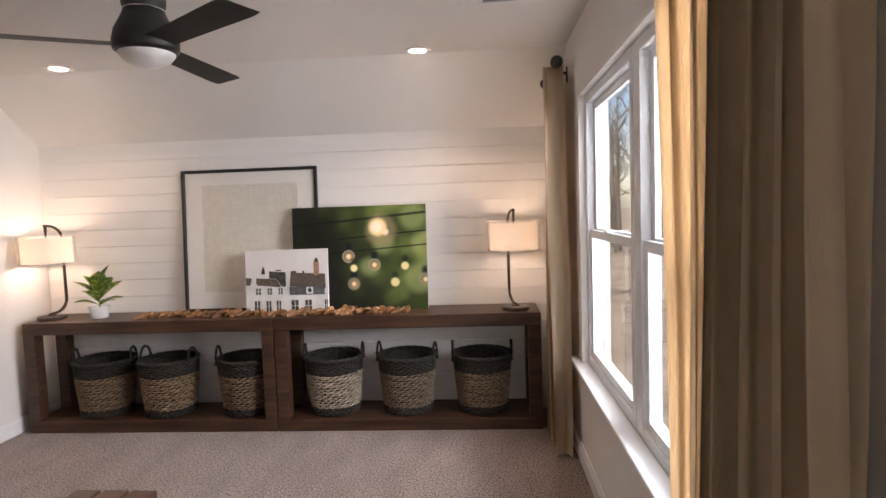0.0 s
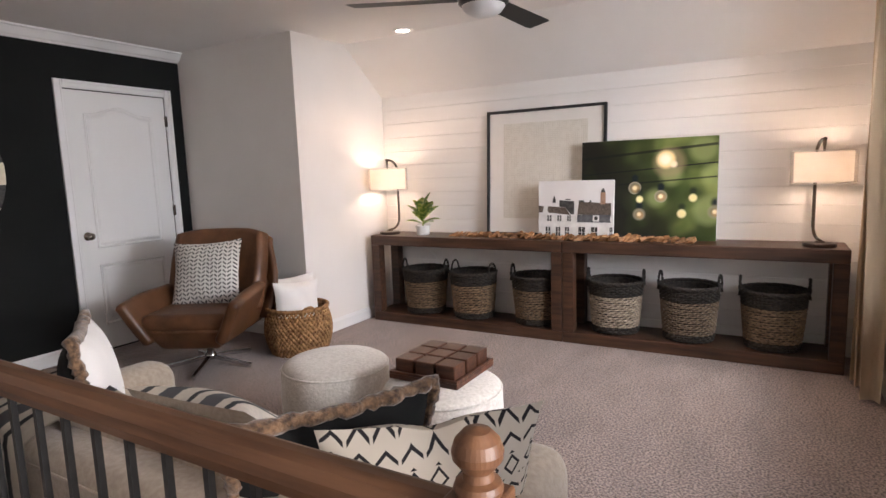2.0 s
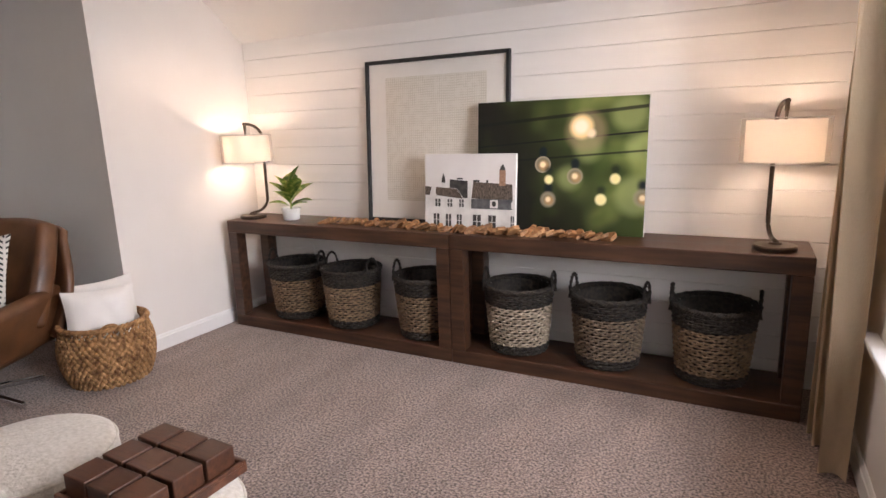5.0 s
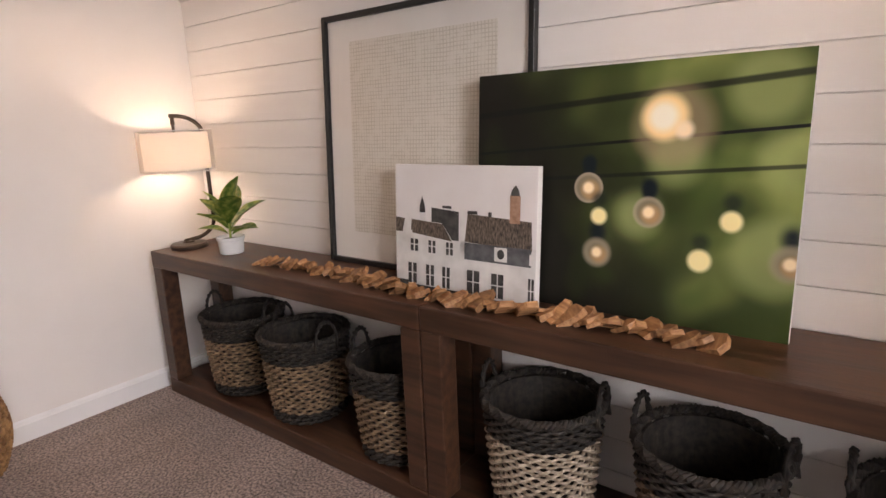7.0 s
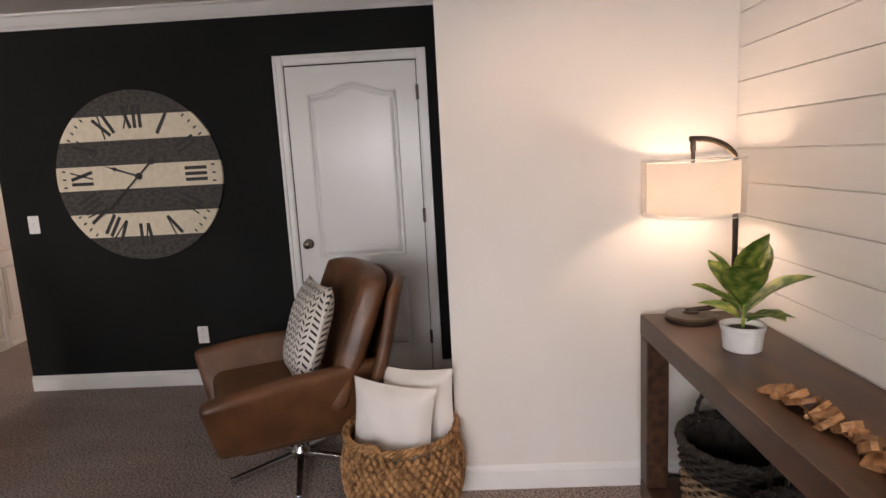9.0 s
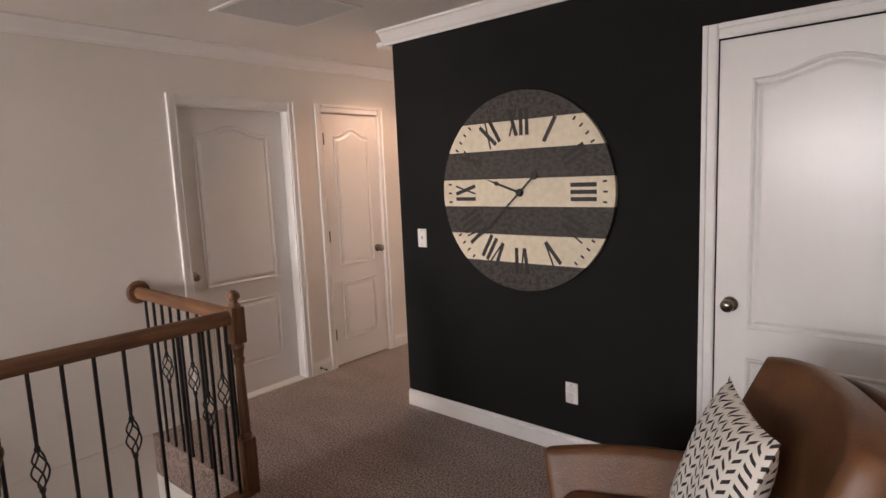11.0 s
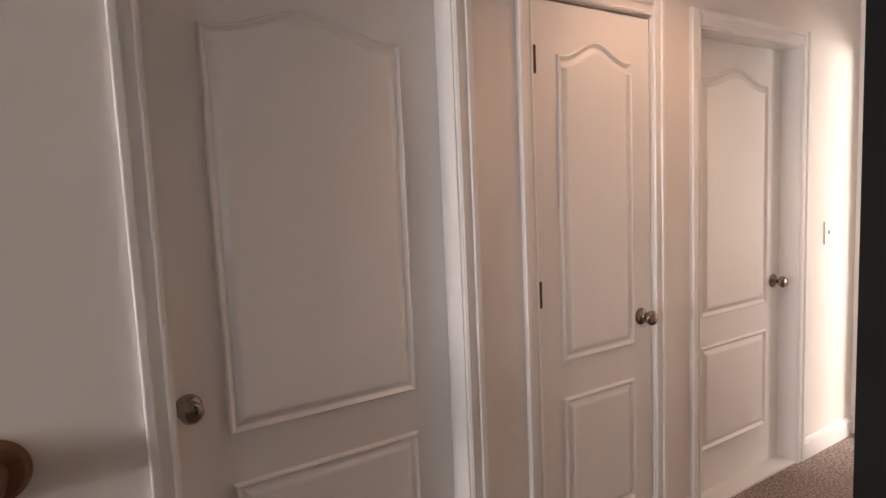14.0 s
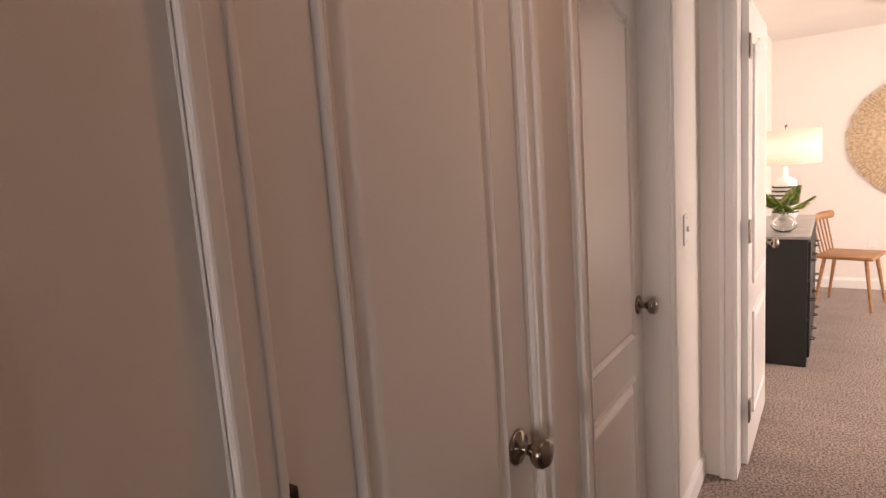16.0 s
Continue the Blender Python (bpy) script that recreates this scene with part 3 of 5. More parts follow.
def inset(pts, d):
    out, k = [], len(pts)
    for i in range(k):
        a, p, b = Vector(pts[i - 1]), Vector(pts[i]), Vector(pts[(i + 1) % k])
        n1, n2 = (p - a).normalized(), (b - p).normalized()
        n1, n2 = Vector((-n1.y, n1.x)), Vector((-n2.y, n2.x))
        s = (n1 + n2)
        s = s / max(0.3, s.length_squared / 2)
        out.append(tuple(p + s * d))
    return out


def moulding(pts, y):
    """A raised panel on a door face that looks along -y."""
    bm, rings = bmesh.new(), []
    for d, h in ((0, 0), (0.003, 0.009), (0.008, 0.011), (0.014, 0.006), (0.019, 0.0008), (0.024, 0.0008), (0.040, 0.010), (0.046, 0.011)):
        rings.append([bm.verts.new((x, y - h, z)) for x, z in inset(pts, d)])
    for a, b in zip(rings, rings[1:]):
        for i in range(len(a)):
            j = (i + 1) % len(a)
            bm.faces.new((a[i], a[j], b[j], b[i]))
    bm.faces.new(rings[-1])
    bmesh.ops.recalc_face_normals(bm, faces=bm.faces[:])
    return bm


KNOB = [(0, 0), (0.032, 0), (0.033, 0.004), (0.028, 0.009), (0.012, 0.012), (0.010, 0.026), (0.014, 0.032), (0.024, 0.038), (0.0285, 0.047), (0.0275, 0.056), (0.020, 0.064), (0, 0.067)]


def knob(parent, x, z, y, out=-1):
    m = pose(x, y, z, 90 if out < 0 else -90)
    return part("door_knob", lathe(KNOB, 28), NICKEL, parent, "round satin nickel door knob", True, m)


def door(name, at, turn, w, knob_side, label, recess, hinges=True, cased=True, backset=0.065):
    """A two-panel arch-top door in local x, facing -y; local origin at the floor, mid-opening, on the wall's face."""
    e = thing(name, at, label, "door", turn=turn, kind="structure")
    y = recess
    leaf = part("door_leaf", bx(-w / 2 + 0.004, w / 2 - 0.004, y, y + 0.035, 0.012, DOOR_H - 0.006, r=0.002, seg=1), DOORP, e)
    pw = w - 0.26 if w > 0.65 else w - 0.215
    part("upper_panel", moulding(outline(pw, 0.82, 1.857, 0.056), y), DOORP, leaf)
    part("lower_panel", moulding(outline(pw, 0.21, 0.69, 0), y), DOORP, leaf)
    knob(leaf, knob_side * (w / 2 - backset), 0.92, y)
    if hinges:
        for z in (0.27, 1.07, 1.83):
            b = bx(-knob_side * (w / 2) - 0.010, -knob_side * (w / 2) + 0.010, y - 0.016, y + 0.004, z - 0.045, z + 0.045, r=0.003, seg=2)
            part("hinge", b, BRONZE, leaf, "dark metal hinge")
    if cased:
        casing(e, w, recess)
    return e


def casing(e, w, recess, depth=None):
    def strip(name, x0, x1, z0, z1, side):
        bm = bmesh.new()
        if side == "t":
            box(bm, x0, x1, -0.012, 0, z0, z1, r=0.002, seg=1)
            box(bm, x0, x1, -0.020, -0.004, z1 - 0.022, z1, r=0.004)
            box(bm, x0 + CAS * 0.7, x1 - CAS * 0.7, -0.016, -0.004, z0 + 0.004, z0 + 0.014, r=0.003)
        else:
            out, inn = (x0, x1) if side == "l" else (x1, x0)
            s = 1 if side == "l" else -1
            box(bm, x0, x1, -0.012, 0, z0, z1, r=0.002, seg=1)
            box(bm, min(out, out + s * 0.022), max(out, out + s * 0.022), -0.020, -0.004, z0, z1, r=0.004)
            box(bm, min(inn - s * 0.014, inn - s * 0.004), max(inn - s * 0.014, inn - s * 0.004), -0.016, -0.004, z0, z1, r=0.003)
        part(name, bm, TRIM, e)

    h = w / 2
    strip("casing_side", -h - CAS, -h - 0.001, 0, DOOR_H + CAS, "l")
    strip("casing_side", h + 0.001, h + CAS, 0, DOOR_H + CAS, "r")
    strip("casing_head", -h, h, DOOR_H + 0.001, DOOR_H + CAS, "t")
    if recess > 0.03 or depth:
        d = depth or WT
        for s in (-1, 1):
            part("jamb", bx(s * h - 0.004, s * h + 0.004, -0.002, d, 0, DOOR_H), TRIM, e)
        part("jamb", bx(-h, h, -0.002, d, DOOR_H - 0.006, DOOR_H + 0.003), TRIM, e)


def mid(d):
    return (d[0] + d[1]) / 2


door("door_1", (mid(D1), YS, 0), 180, D1[1] - D1[0], -1, "white two-panel arch-top door, closed and set deep in its frame", 0.085, hinges=False, backset=0.04)
door("door_2", (mid(D2), YS, 0), 180, D2[1] - D2[0], 1, "narrow white two-panel closet door, closed, bronze hinges", 0.004)
door("door_3", (mid(D3), YS, 0), 180, D3[1] - D3[0], 1, "white two-panel arch-top door, closed and set deep in its frame", 0.085, hinges=False)
sill3 = part("threshold", bx(-0.42, 0.42, -0.005, 0.10, 0, 0.012, r=0.003), TRIM, None)
sill3.matrix_world = pose(mid(D3), YS, 0.001, 0, 0, 180)
tagged(sill3, "white painted threshold under the hall door", "threshold", kind="structure")
sill1 = again(sill3, pose(mid(D1), YS, 0.001, 0, 0, 180), None)
tagged(sill1, "white painted threshold under the hall door", "threshold", kind="structure")
door("door_4", (XD + 0.001, mid(DA), 0), 90, DA[1] - DA[0], -1, "white two-panel arch-top closet door in the charcoal wall, closed", -0.001)
e = thing("door_frame", (XH, mid(BD), 0), "white cased bedroom doorway", "door frame", turn=90, kind="structure")
casing(e, BD[1] - BD[0], 0, depth=WT)
e = door("door_5", (XH - WT - 0.385, BD[0] - 0.008, 0), 180, 0.755, 1, "white two-panel bedroom door standing wide open", -0.04, hinges=False, cased=False)
for z in (0.27, 1.07, 1.83):
    part("hinge", bx(-0.395, -0.345, -0.048, -0.040, z - 0.05, z + 0.05, r=0.003), NICKEL, e.children[0], "satin nickel hinge")
dstop = part("door_stop", lathe([(0, 0), (0.012, 0), (0.010, 0.004), (0.004, 0.006), (0.004, 0.06), (0.008, 0.062), (0.008, 0.072), (0, 0.074)], 12, pose(-4.33, YS + 0.015, 0.05, -90)), BRONZE)
tagged(dstop, "bronze door stop on the hall baseboard", "door stop")
# ---- window ----
win = thing("window_1", (0.885, 0, 0), "white vinyl twin double-hung window with a deep stool", "window", kind="structure")
WM = (WY0 + WY1) / 2
for a, b in ((WM + 0.03, WY1), (WY0, WM - 0.03)):
    fr = bmesh.new()
    box(fr, -0.015, 0.06, a, a + 0.04, WZ0, WZ1, r=0.003), box(fr, -0.015, 0.06, b - 0.04, b, WZ0, WZ1, r=0.003)
    box(fr, -0.015, 0.06, a + 0.04, b - 0.04, WZ0, WZ0 + 0.045, r=0.003), box(fr, -0.015, 0.06, a + 0.04, b - 0.04, WZ1 - 0.045, WZ1, r=0.003)
    part("window_frame", fr, VINYL, win)
    for z0, z1, x in ((WZ0 + 0.045, 1.325, -0.005), (1.295, WZ1 - 0.045, 0.022)):
        s = bmesh.new()
        box(s, x, x + 0.025, a + 0.04, a + 0.085, z0, z1, r=0.003), box(s, x, x + 0.025, b - 0.085, b - 0.04, z0, z1, r=0.003)
        box(s, x, x + 0.025, a + 0.085, b - 0.085, z0, z0 + 0.04, r=0.003), box(s, x, x + 0.025, a + 0.085, b - 0.085, z1 - 0.04, z1, r=0.003)
        sash = part("sash", s, VINYL, win)
        g = part("pane", bx(x + 0.010, x + 0.014, a + 0.08, b - 0.08, z0 + 0.035, z1 - 0.035), GLASS, sash)
        g.visible_shadow = False
    part("sash_lock", bx(-0.02, 0.01, (a + b) / 2 - 0.03, (a + b) / 2 + 0.03, 1.326, 1.338, r=0.003), VINYL, win)
part("mullion", bx(-0.012, 0.06, WM - 0.03, WM + 0.03, WZ0, WZ1, r=0.004), VINYL, win)
stool = bmesh.new()
box(stool, -0.10, -0.0152, WY0 - 0.10, WY1 + 0.16, WZ0 - 0.018, WZ0 + 0.006, r=0.006)
part("window_sill", stool, TRIM, win)
part("apron", bx(-0.066, -0.0505, WY0 - 0.07, WY1 + 0.13, WZ0 - 0.075, WZ0 - 0.018, r=0.004), TRIM, win)


# ---- consoles and what stands on them ----
CY, CT = 3.985, 0.775


def console(at, w, label):
    e = thing("console_table", at, label, "console table", "pair of consoles")
    d, b = 0.385, 0.085
    part("tabletop", bx(0, w, 0, d, CT - b, CT, r=0.006), OAKDARK, e)
    part("bottom_shelf", bx(0, w, 0, d, 0.0, b * 0.95, r=0.006), OAKDARK, e)
    m = Matrix(((0, 0, 1, 0), (0, 1, 0, 0), (-1, 0, 0, 0), (0, 0, 0, 1)))
    for x in (0.0, w - b):
        for y in (0.001, d - b - 0.001):
            leg = bx(-(CT - b) + 0.001, -b * 0.95 - 0.001, y, y + b, x + 0.001, x + b - 0.001, r=0.005)
            o = part("leg", leg, OAKDARK, e)
            o.data.transform(m)
    return e


console((-2.882, CY, 0), 1.768, "dark-stained chunky wooden open console with three baskets")
console((-1.110, CY, 0), 1.775, "dark-stained chunky wooden open console beside the window curtain")

ang = lambda i, n: 2 * math.pi * i / n


def weave(r_of, z0, z1, rows, r, stakes=22, seg=88, amp=0.006):
    bm = bmesh.new()
    for k in range(rows):
        z = z0 + (z1 - z0) * (k + 0.5) / rows
        ph = math.pi * (k % 2)
        tube(bm, [((r_of(z) + amp * math.cos(stakes * ang(i, seg) + ph)) * math.cos(ang(i, seg)), (r_of(z) + amp * math.cos(stakes * ang(i, seg) + ph)) * math.sin(ang(i, seg)), z + 0.0022 * math.sin(3 * ang(i, seg) + 1.9 * k)) for i in range(seg)], r, 5, True)
    return bm


def twist(r_of, z, r, strands=3, seg=100, turns=26):
    bm = bmesh.new()
    for s in range(strands):
        pts = []
        for i in range(seg):
            a, b = ang(i, seg), turns * ang(i, seg) + ang(s, strands)
            pts.append(((r_of(z) + r * math.cos(b)) * math.cos(a), (r_of(z) + r * math.cos(b)) * math.sin(a), z + r * math.sin(b)))
        tube(bm, pts, r * 0.8, 5, True)
    return bm


def wicker_basket(at, turn, label, body=TAN, size=1.0):
    e = thing("wicker_basket", at, label, "basket", "storage baskets", turn)
    h = 0.385 * size
    r_of = lambda z: size * (0.158 + 0.037 * (z / h) ** 0.8)
    part("base", lathe([(0, 0), (r_of(0) - 0.004, 0), (r_of(0) - 0.004, 0.012), (0, 0.012)], 32), GREYWICK, e)
    # inner sheet coloured dark to put shade into the weave's gaps
    part("liner", lathe([(r_of(0.01) - 0.015, 0.012), (r_of(h) - 0.016, h - 0.01), (r_of(h) - 0.020, h - 0.012), (r_of(0.01) - 0.019, 0.016)], 32), GREYWICK, e, "basket inside, darkened for the shade between strands")
    tagged(part("foot_band", weave(r_of, 0.004, 0.055, 3, 0.0080, 24, 120, 0.006), GREYWICK, e, "dark woven foot band"), kind="stuff")
    tagged(part("body", weave(r_of, 0.055, h * 0.75, 16, 0.0058, 24, 120, 0.0065), body, e, "natural tan woven body"), kind="stuff")
    tagged(part("top_band", weave(r_of, h * 0.75, h - 0.008, 7, 0.0060, 24, 120, 0.006), GREYWICK, e, "dark woven top band"), kind="stuff")
    part("rim", twist(r_of, h, 0.010), GREYWICK, e, "braided dark rim")
    for s in (-1, 1):
        bm = bmesh.new()
        for o in (-1, 1):
            pts = []
            for i in range(17):
                u = i / 16
                a = math.pi * u
                pts.append((s * (r_of(h) + 0.006 + o * 0.006 * math.cos(9 * a)), 0.052 * math.cos(a) * size, h - 0.04 + 0.125 * math.sin(a) ** 0.7 * size + o * 0.006 * math.sin(9 * a)))
            tube(bm, pts, 0.0058, 6)
        part("handle", bm, GREYWICK, e, "looped dark wicker handle", True)
    return e


SHELF = 0.082
b1 = wicker_basket((-2.44, 4.185, SHELF), 8, "round tan wicker basket with dark rim on the console shelf")
copy_thing(b1, pose(-1.955, 4.175, SHELF, 0, 0, -12))
copy_thing(b1, pose(-1.385, 4.18, SHELF, 0, 0, 4))
GREYBODY = mat("weathered_wicker", (0.22, 0.165, 0.115), (0.44, 0.35, 0.26), scale=45, rough=0.65, bump=0.3)
DARKBODY = mat("brown_wicker", (0.10, 0.066, 0.042), (0.22, 0.155, 0.10), scale=45, rough=0.62, bump=0.3)
wicker_basket((-0.76, 4.185, SHELF), 5, "pale weathered wicker basket with dark rim on the shelf", GREYBODY)
wicker_basket((-0.245, 4.18, SHELF), -8, "dark brown wicker basket with looped handles on the shelf", DARKBODY)
wicker_basket((0.275, 4.18, SHELF), 0, "brown wicker basket near the shelf's end by the curtain", TAN)


def arc_lamp(at, turn, label):
    """Pole leans towards local +y behind the shade."""
    e = thing("table_lamp", at, label, "table lamp", "pair of lamps", turn)
    part("base", lathe([(0, 0), (0.088, 0), (0.092, 0.004), (0.092, 0.018), (0.086, 0.024), (0.03, 0.028), (0.024, 0.036), (0, 0.038)], 40), BRONZE, e, smooth=False)
    pts = [(0, -0.02, 0.036), (0, 0.03, 0.040)]
    pts += [(0, 0.03 + 0.125 * math.sin(math.pi * i / 20), 0.04 + 0.09 * (1 - math.cos(math.pi * i / 20))) for i in range(1, 10)]
    pts += [(0, 0.155, z) for z in (0.15, 0.25, 0.4, 0.55)]
    pts += [(0, 0.01 + 0.145 * math.cos(math.pi * i / 20), 0.57 + 0.095 * math.sin(math.pi * i / 20)) for i in range(1, 11)] + [(0, -0.012, 0.665)]
    part("pole", tube(bmesh.new(), pts, 0.0105, 8), BRONZE, e, "curved dark bronze pole", True)
    st = bmesh.new()
    join(st, lathe([(0, 0.525), (0.014, 0.525), (0.014, 0.57), (0.007, 0.575), (0.007, 0.62), (0.010, 0.625), (0.010, 0.66), (0, 0.66)], 14))
    part("stem", st, BRONZE, e, smooth=True)
    part("shade", lathe([(0.155, 0.405), (0.156, 0.405), (0.156, 0.585), (0.155, 0.585), (0.1545, 0.585), (0.1545, 0.405), (0.155, 0.405)], 48), SHADE, e, "white linen drum shade, lit")
    sh = part("outer_shade", lathe([(0.176, 0.395), (0.176, 0.595)], 48), ORGANZA, e, "sheer outer drum")
    for z in (0.395, 0.595):
        part("shade_ring", tube(bmesh.new(), [(0.176 * math.cos(ang(i, 48)), 0.176 * math.sin(ang(i, 48)), z) for i in range(48)], 0.0016, 5, True), PUCK, sh)
    part("bulb", lathe([(0, 0.425), (0.022, 0.44), (0.03, 0.465), (0.022, 0.495), (0.012, 0.525), (0, 0.527)], 20), BULBG, e, "glowing bulb", True)
    return e


BULBG = glow("bulb_glow", (1.0, 0.78, 0.52), 14)
arc_lamp((*LAMP_L, CT), 0, "bronze arc table lamp with white drum shade beside the plant")
arc_lamp((*LAMP_R, CT), 12, "bronze arc table lamp with white drum shade near the curtain")


def leaf_mesh(l, w, bend, seg=8):
    def fn(u, v):
        x = w * math.sin(math.pi * min(1, u ** 1.25)) ** 0.8 * (v - 0.5) * 2
        return (x, l * u - bend * 0.3 * u * u, bend * u * u - 0.35 * abs(x) * -1 - 0.10 * l * (u - 0.5) ** 2)
    bm = grid(fn, seg, 4)
    bmesh.ops.solidify(bm, geom=bm.faces[:], thickness=0.0012)
    return bm


plant = thing("potted_plant", (-2.44, 4.17, CT), "small broad-leaved plant in a white ceramic pot", "plant")
part("pot", lathe([(0, 0), (0.052, 0), (0.056, 0.004), (0.062, 0.066), (0.066, 0.068), (0.067, 0.082), (0.061, 0.083), (0.058, 0.068), (0, 0.066)], 36), CERAMIC, plant, "white ceramic pot")
part("soil", lathe([(0, 0.070), (0.058, 0.067)], 20), SOIL, plant)
part("stem", tube(bmesh.new(), [(0, 0, 0.06), (0.004, 0, 0.12), (0, 0.003, 0.17)], 0.006, 6), LEAF, plant)
random.seed(4)
for i in range(11):
    a = i * 137.5 + random.uniform(-12, 12)
    tilt = 14 + 6.2 * (10 - i) + random.uniform(-5, 5)
    L_ = random.uniform(0.16, 0.21) * (0.75 + 0.25 * (i > 2))
    part("leaf", leaf_mesh(L_, L_ * 0.31, -0.035), LEAF, plant, smooth=True, m=pose(0, 0, 0.09 + 0.008 * i, 0, 0, a) @ pose(0, 0.006, 0, 90 - tilt))


def leaning(name, at, w, h, lean, label, cat):
    e = thing(name, at, label, cat)
    e.matrix_world = pose(*at, -lean, 0, 0)
    return e


pic = leaning("framed_picture", (-1.375, 4.315, CT), 1.01, 1.03, 3.2, "large thin black picture frame with pale woven-grid print", "picture")
W_, H_ = 1.005, 1.03
fb = bmesh.new()
for a in ((-W_ / 2, -W_ / 2 + 0.022, 0, H_), (W_ / 2 - 0.022, W_ / 2, 0, H_)):
    box(fb, a[0], a[1], -0.014, 0.016, a[2], a[3], r=0.002, seg=1)
for z in (0, H_ - 0.022):
    box(fb, -W_ / 2 + 0.022, W_ / 2 - 0.022, -0.0138, 0.0158, z, z + 0.022, r=0.002, seg=1)
part("frame", fb, BLACKF, pic, "thin black frame")
part("mat_board", bx(-W_ / 2 + 0.02, W_ / 2 - 0.02, 0.004, 0.010, 0.02, H_ - 0.02), PAPER, pic, "off-white mat")
o = part("print", bx(-0.355, 0.355, -0.002, 0.002, -0.39, 0.39), WEAVE, pic, "pale beige woven-grid print", m=Matrix.Translation((0, 0.0035, 0.53)))

art = leaning("bulb_canvas", (-0.562, 4.225, CT), 0.96, 0.735, 4.0, "green canvas print of hanging light bulbs leaning on the wall", "canvas print")
part("canvas", bx(-0.476, 0.476, 0.0015, 0.022, -0.3655, 0.3655, r=0.002, seg=1), PUCK, art, "white canvas edge", m=Matrix.Translation((0, 0, 0.3655)))
part("print", bx(-0.475, 0.475, -0.0005, 0.001, -0.365, 0.365), BULBS, art, "blurred green garden with bulbs", m=Matrix.Translation((0, 0, 0.3655)))

hs = leaning("house_canvas", (-1.07, 4.165, CT), 0.59, 0.44, 4.0, "small white canvas print of an old row house", "canvas print")
HW, HH = 0.585, 0.445
part("canvas", bx(-HW / 2, HW / 2, 0, 0.03, 0, HH, r=0.002, seg=1), PUCK, hs)
P_SKY = mat("print_sky", (0.70, 0.66, 0.64), (0.74, 0.71, 0.69), rough=0.8)
P_WALL = mat("print_wall", (0.74, 0.72, 0.69), (0.60, 0.58, 0.55), scale=14, rough=0.8)
P_ROOF = mat("print_roof", (0.035, 0.026, 0.022), (0.18, 0.135, 0.10), scale=60, rough=0.8, stretch=(3, 1, 1))
P_SLATE = mat("print_slate", (0.06, 0.06, 0.065), (0.13, 0.13, 0.135), scale=25, rough=0.8)
P_DARK = mat("print_dark", (0.025, 0.024, 0.024), (0.07, 0.065, 0.06), scale=30, rough=0.8)
P_BRICK = mat("print_brick", (0.28, 0.15, 0.09), (0.40, 0.24, 0.16), scale=50, rough=0.8)


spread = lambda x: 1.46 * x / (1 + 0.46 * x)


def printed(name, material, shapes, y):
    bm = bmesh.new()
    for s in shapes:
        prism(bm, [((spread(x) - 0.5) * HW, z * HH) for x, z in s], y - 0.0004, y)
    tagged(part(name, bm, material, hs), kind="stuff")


R = lambda x0, x1, z0, z1: [(x0, z0), (x1, z0), (x1, z1), (x0, z1)]
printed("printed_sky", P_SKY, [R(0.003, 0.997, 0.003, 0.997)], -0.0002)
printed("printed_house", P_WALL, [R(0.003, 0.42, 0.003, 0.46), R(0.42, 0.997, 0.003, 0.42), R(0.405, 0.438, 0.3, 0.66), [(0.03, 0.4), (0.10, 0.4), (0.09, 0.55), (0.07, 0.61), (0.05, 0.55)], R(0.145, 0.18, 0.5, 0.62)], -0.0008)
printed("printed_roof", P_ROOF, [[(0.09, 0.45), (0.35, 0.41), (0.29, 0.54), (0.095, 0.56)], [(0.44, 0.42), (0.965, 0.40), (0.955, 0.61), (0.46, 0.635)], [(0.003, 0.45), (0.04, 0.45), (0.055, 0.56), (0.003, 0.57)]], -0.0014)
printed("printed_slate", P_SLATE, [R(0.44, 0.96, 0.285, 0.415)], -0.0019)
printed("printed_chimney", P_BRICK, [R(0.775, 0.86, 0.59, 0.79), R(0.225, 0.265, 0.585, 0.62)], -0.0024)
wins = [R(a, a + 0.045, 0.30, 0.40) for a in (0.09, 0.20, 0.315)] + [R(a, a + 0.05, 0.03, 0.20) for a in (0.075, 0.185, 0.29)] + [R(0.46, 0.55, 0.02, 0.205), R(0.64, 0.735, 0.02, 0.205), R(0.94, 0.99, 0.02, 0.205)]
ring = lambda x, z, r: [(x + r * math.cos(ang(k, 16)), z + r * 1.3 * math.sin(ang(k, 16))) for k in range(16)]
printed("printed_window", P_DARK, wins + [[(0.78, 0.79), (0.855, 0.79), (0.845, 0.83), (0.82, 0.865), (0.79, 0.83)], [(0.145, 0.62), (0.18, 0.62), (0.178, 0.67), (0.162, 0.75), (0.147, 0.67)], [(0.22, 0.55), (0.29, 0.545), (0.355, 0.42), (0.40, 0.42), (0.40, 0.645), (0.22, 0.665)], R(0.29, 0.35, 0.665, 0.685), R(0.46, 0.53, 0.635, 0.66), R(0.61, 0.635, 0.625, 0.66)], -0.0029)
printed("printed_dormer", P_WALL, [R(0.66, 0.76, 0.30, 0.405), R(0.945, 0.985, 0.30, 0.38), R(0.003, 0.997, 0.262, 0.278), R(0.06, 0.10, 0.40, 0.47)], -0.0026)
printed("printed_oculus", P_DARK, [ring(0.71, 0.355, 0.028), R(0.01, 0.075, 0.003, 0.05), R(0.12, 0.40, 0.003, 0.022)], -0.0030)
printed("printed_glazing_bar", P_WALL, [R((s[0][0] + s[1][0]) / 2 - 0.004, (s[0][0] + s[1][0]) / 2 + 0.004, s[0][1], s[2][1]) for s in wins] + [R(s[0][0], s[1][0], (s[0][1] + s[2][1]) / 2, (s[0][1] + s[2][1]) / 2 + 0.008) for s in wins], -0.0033)

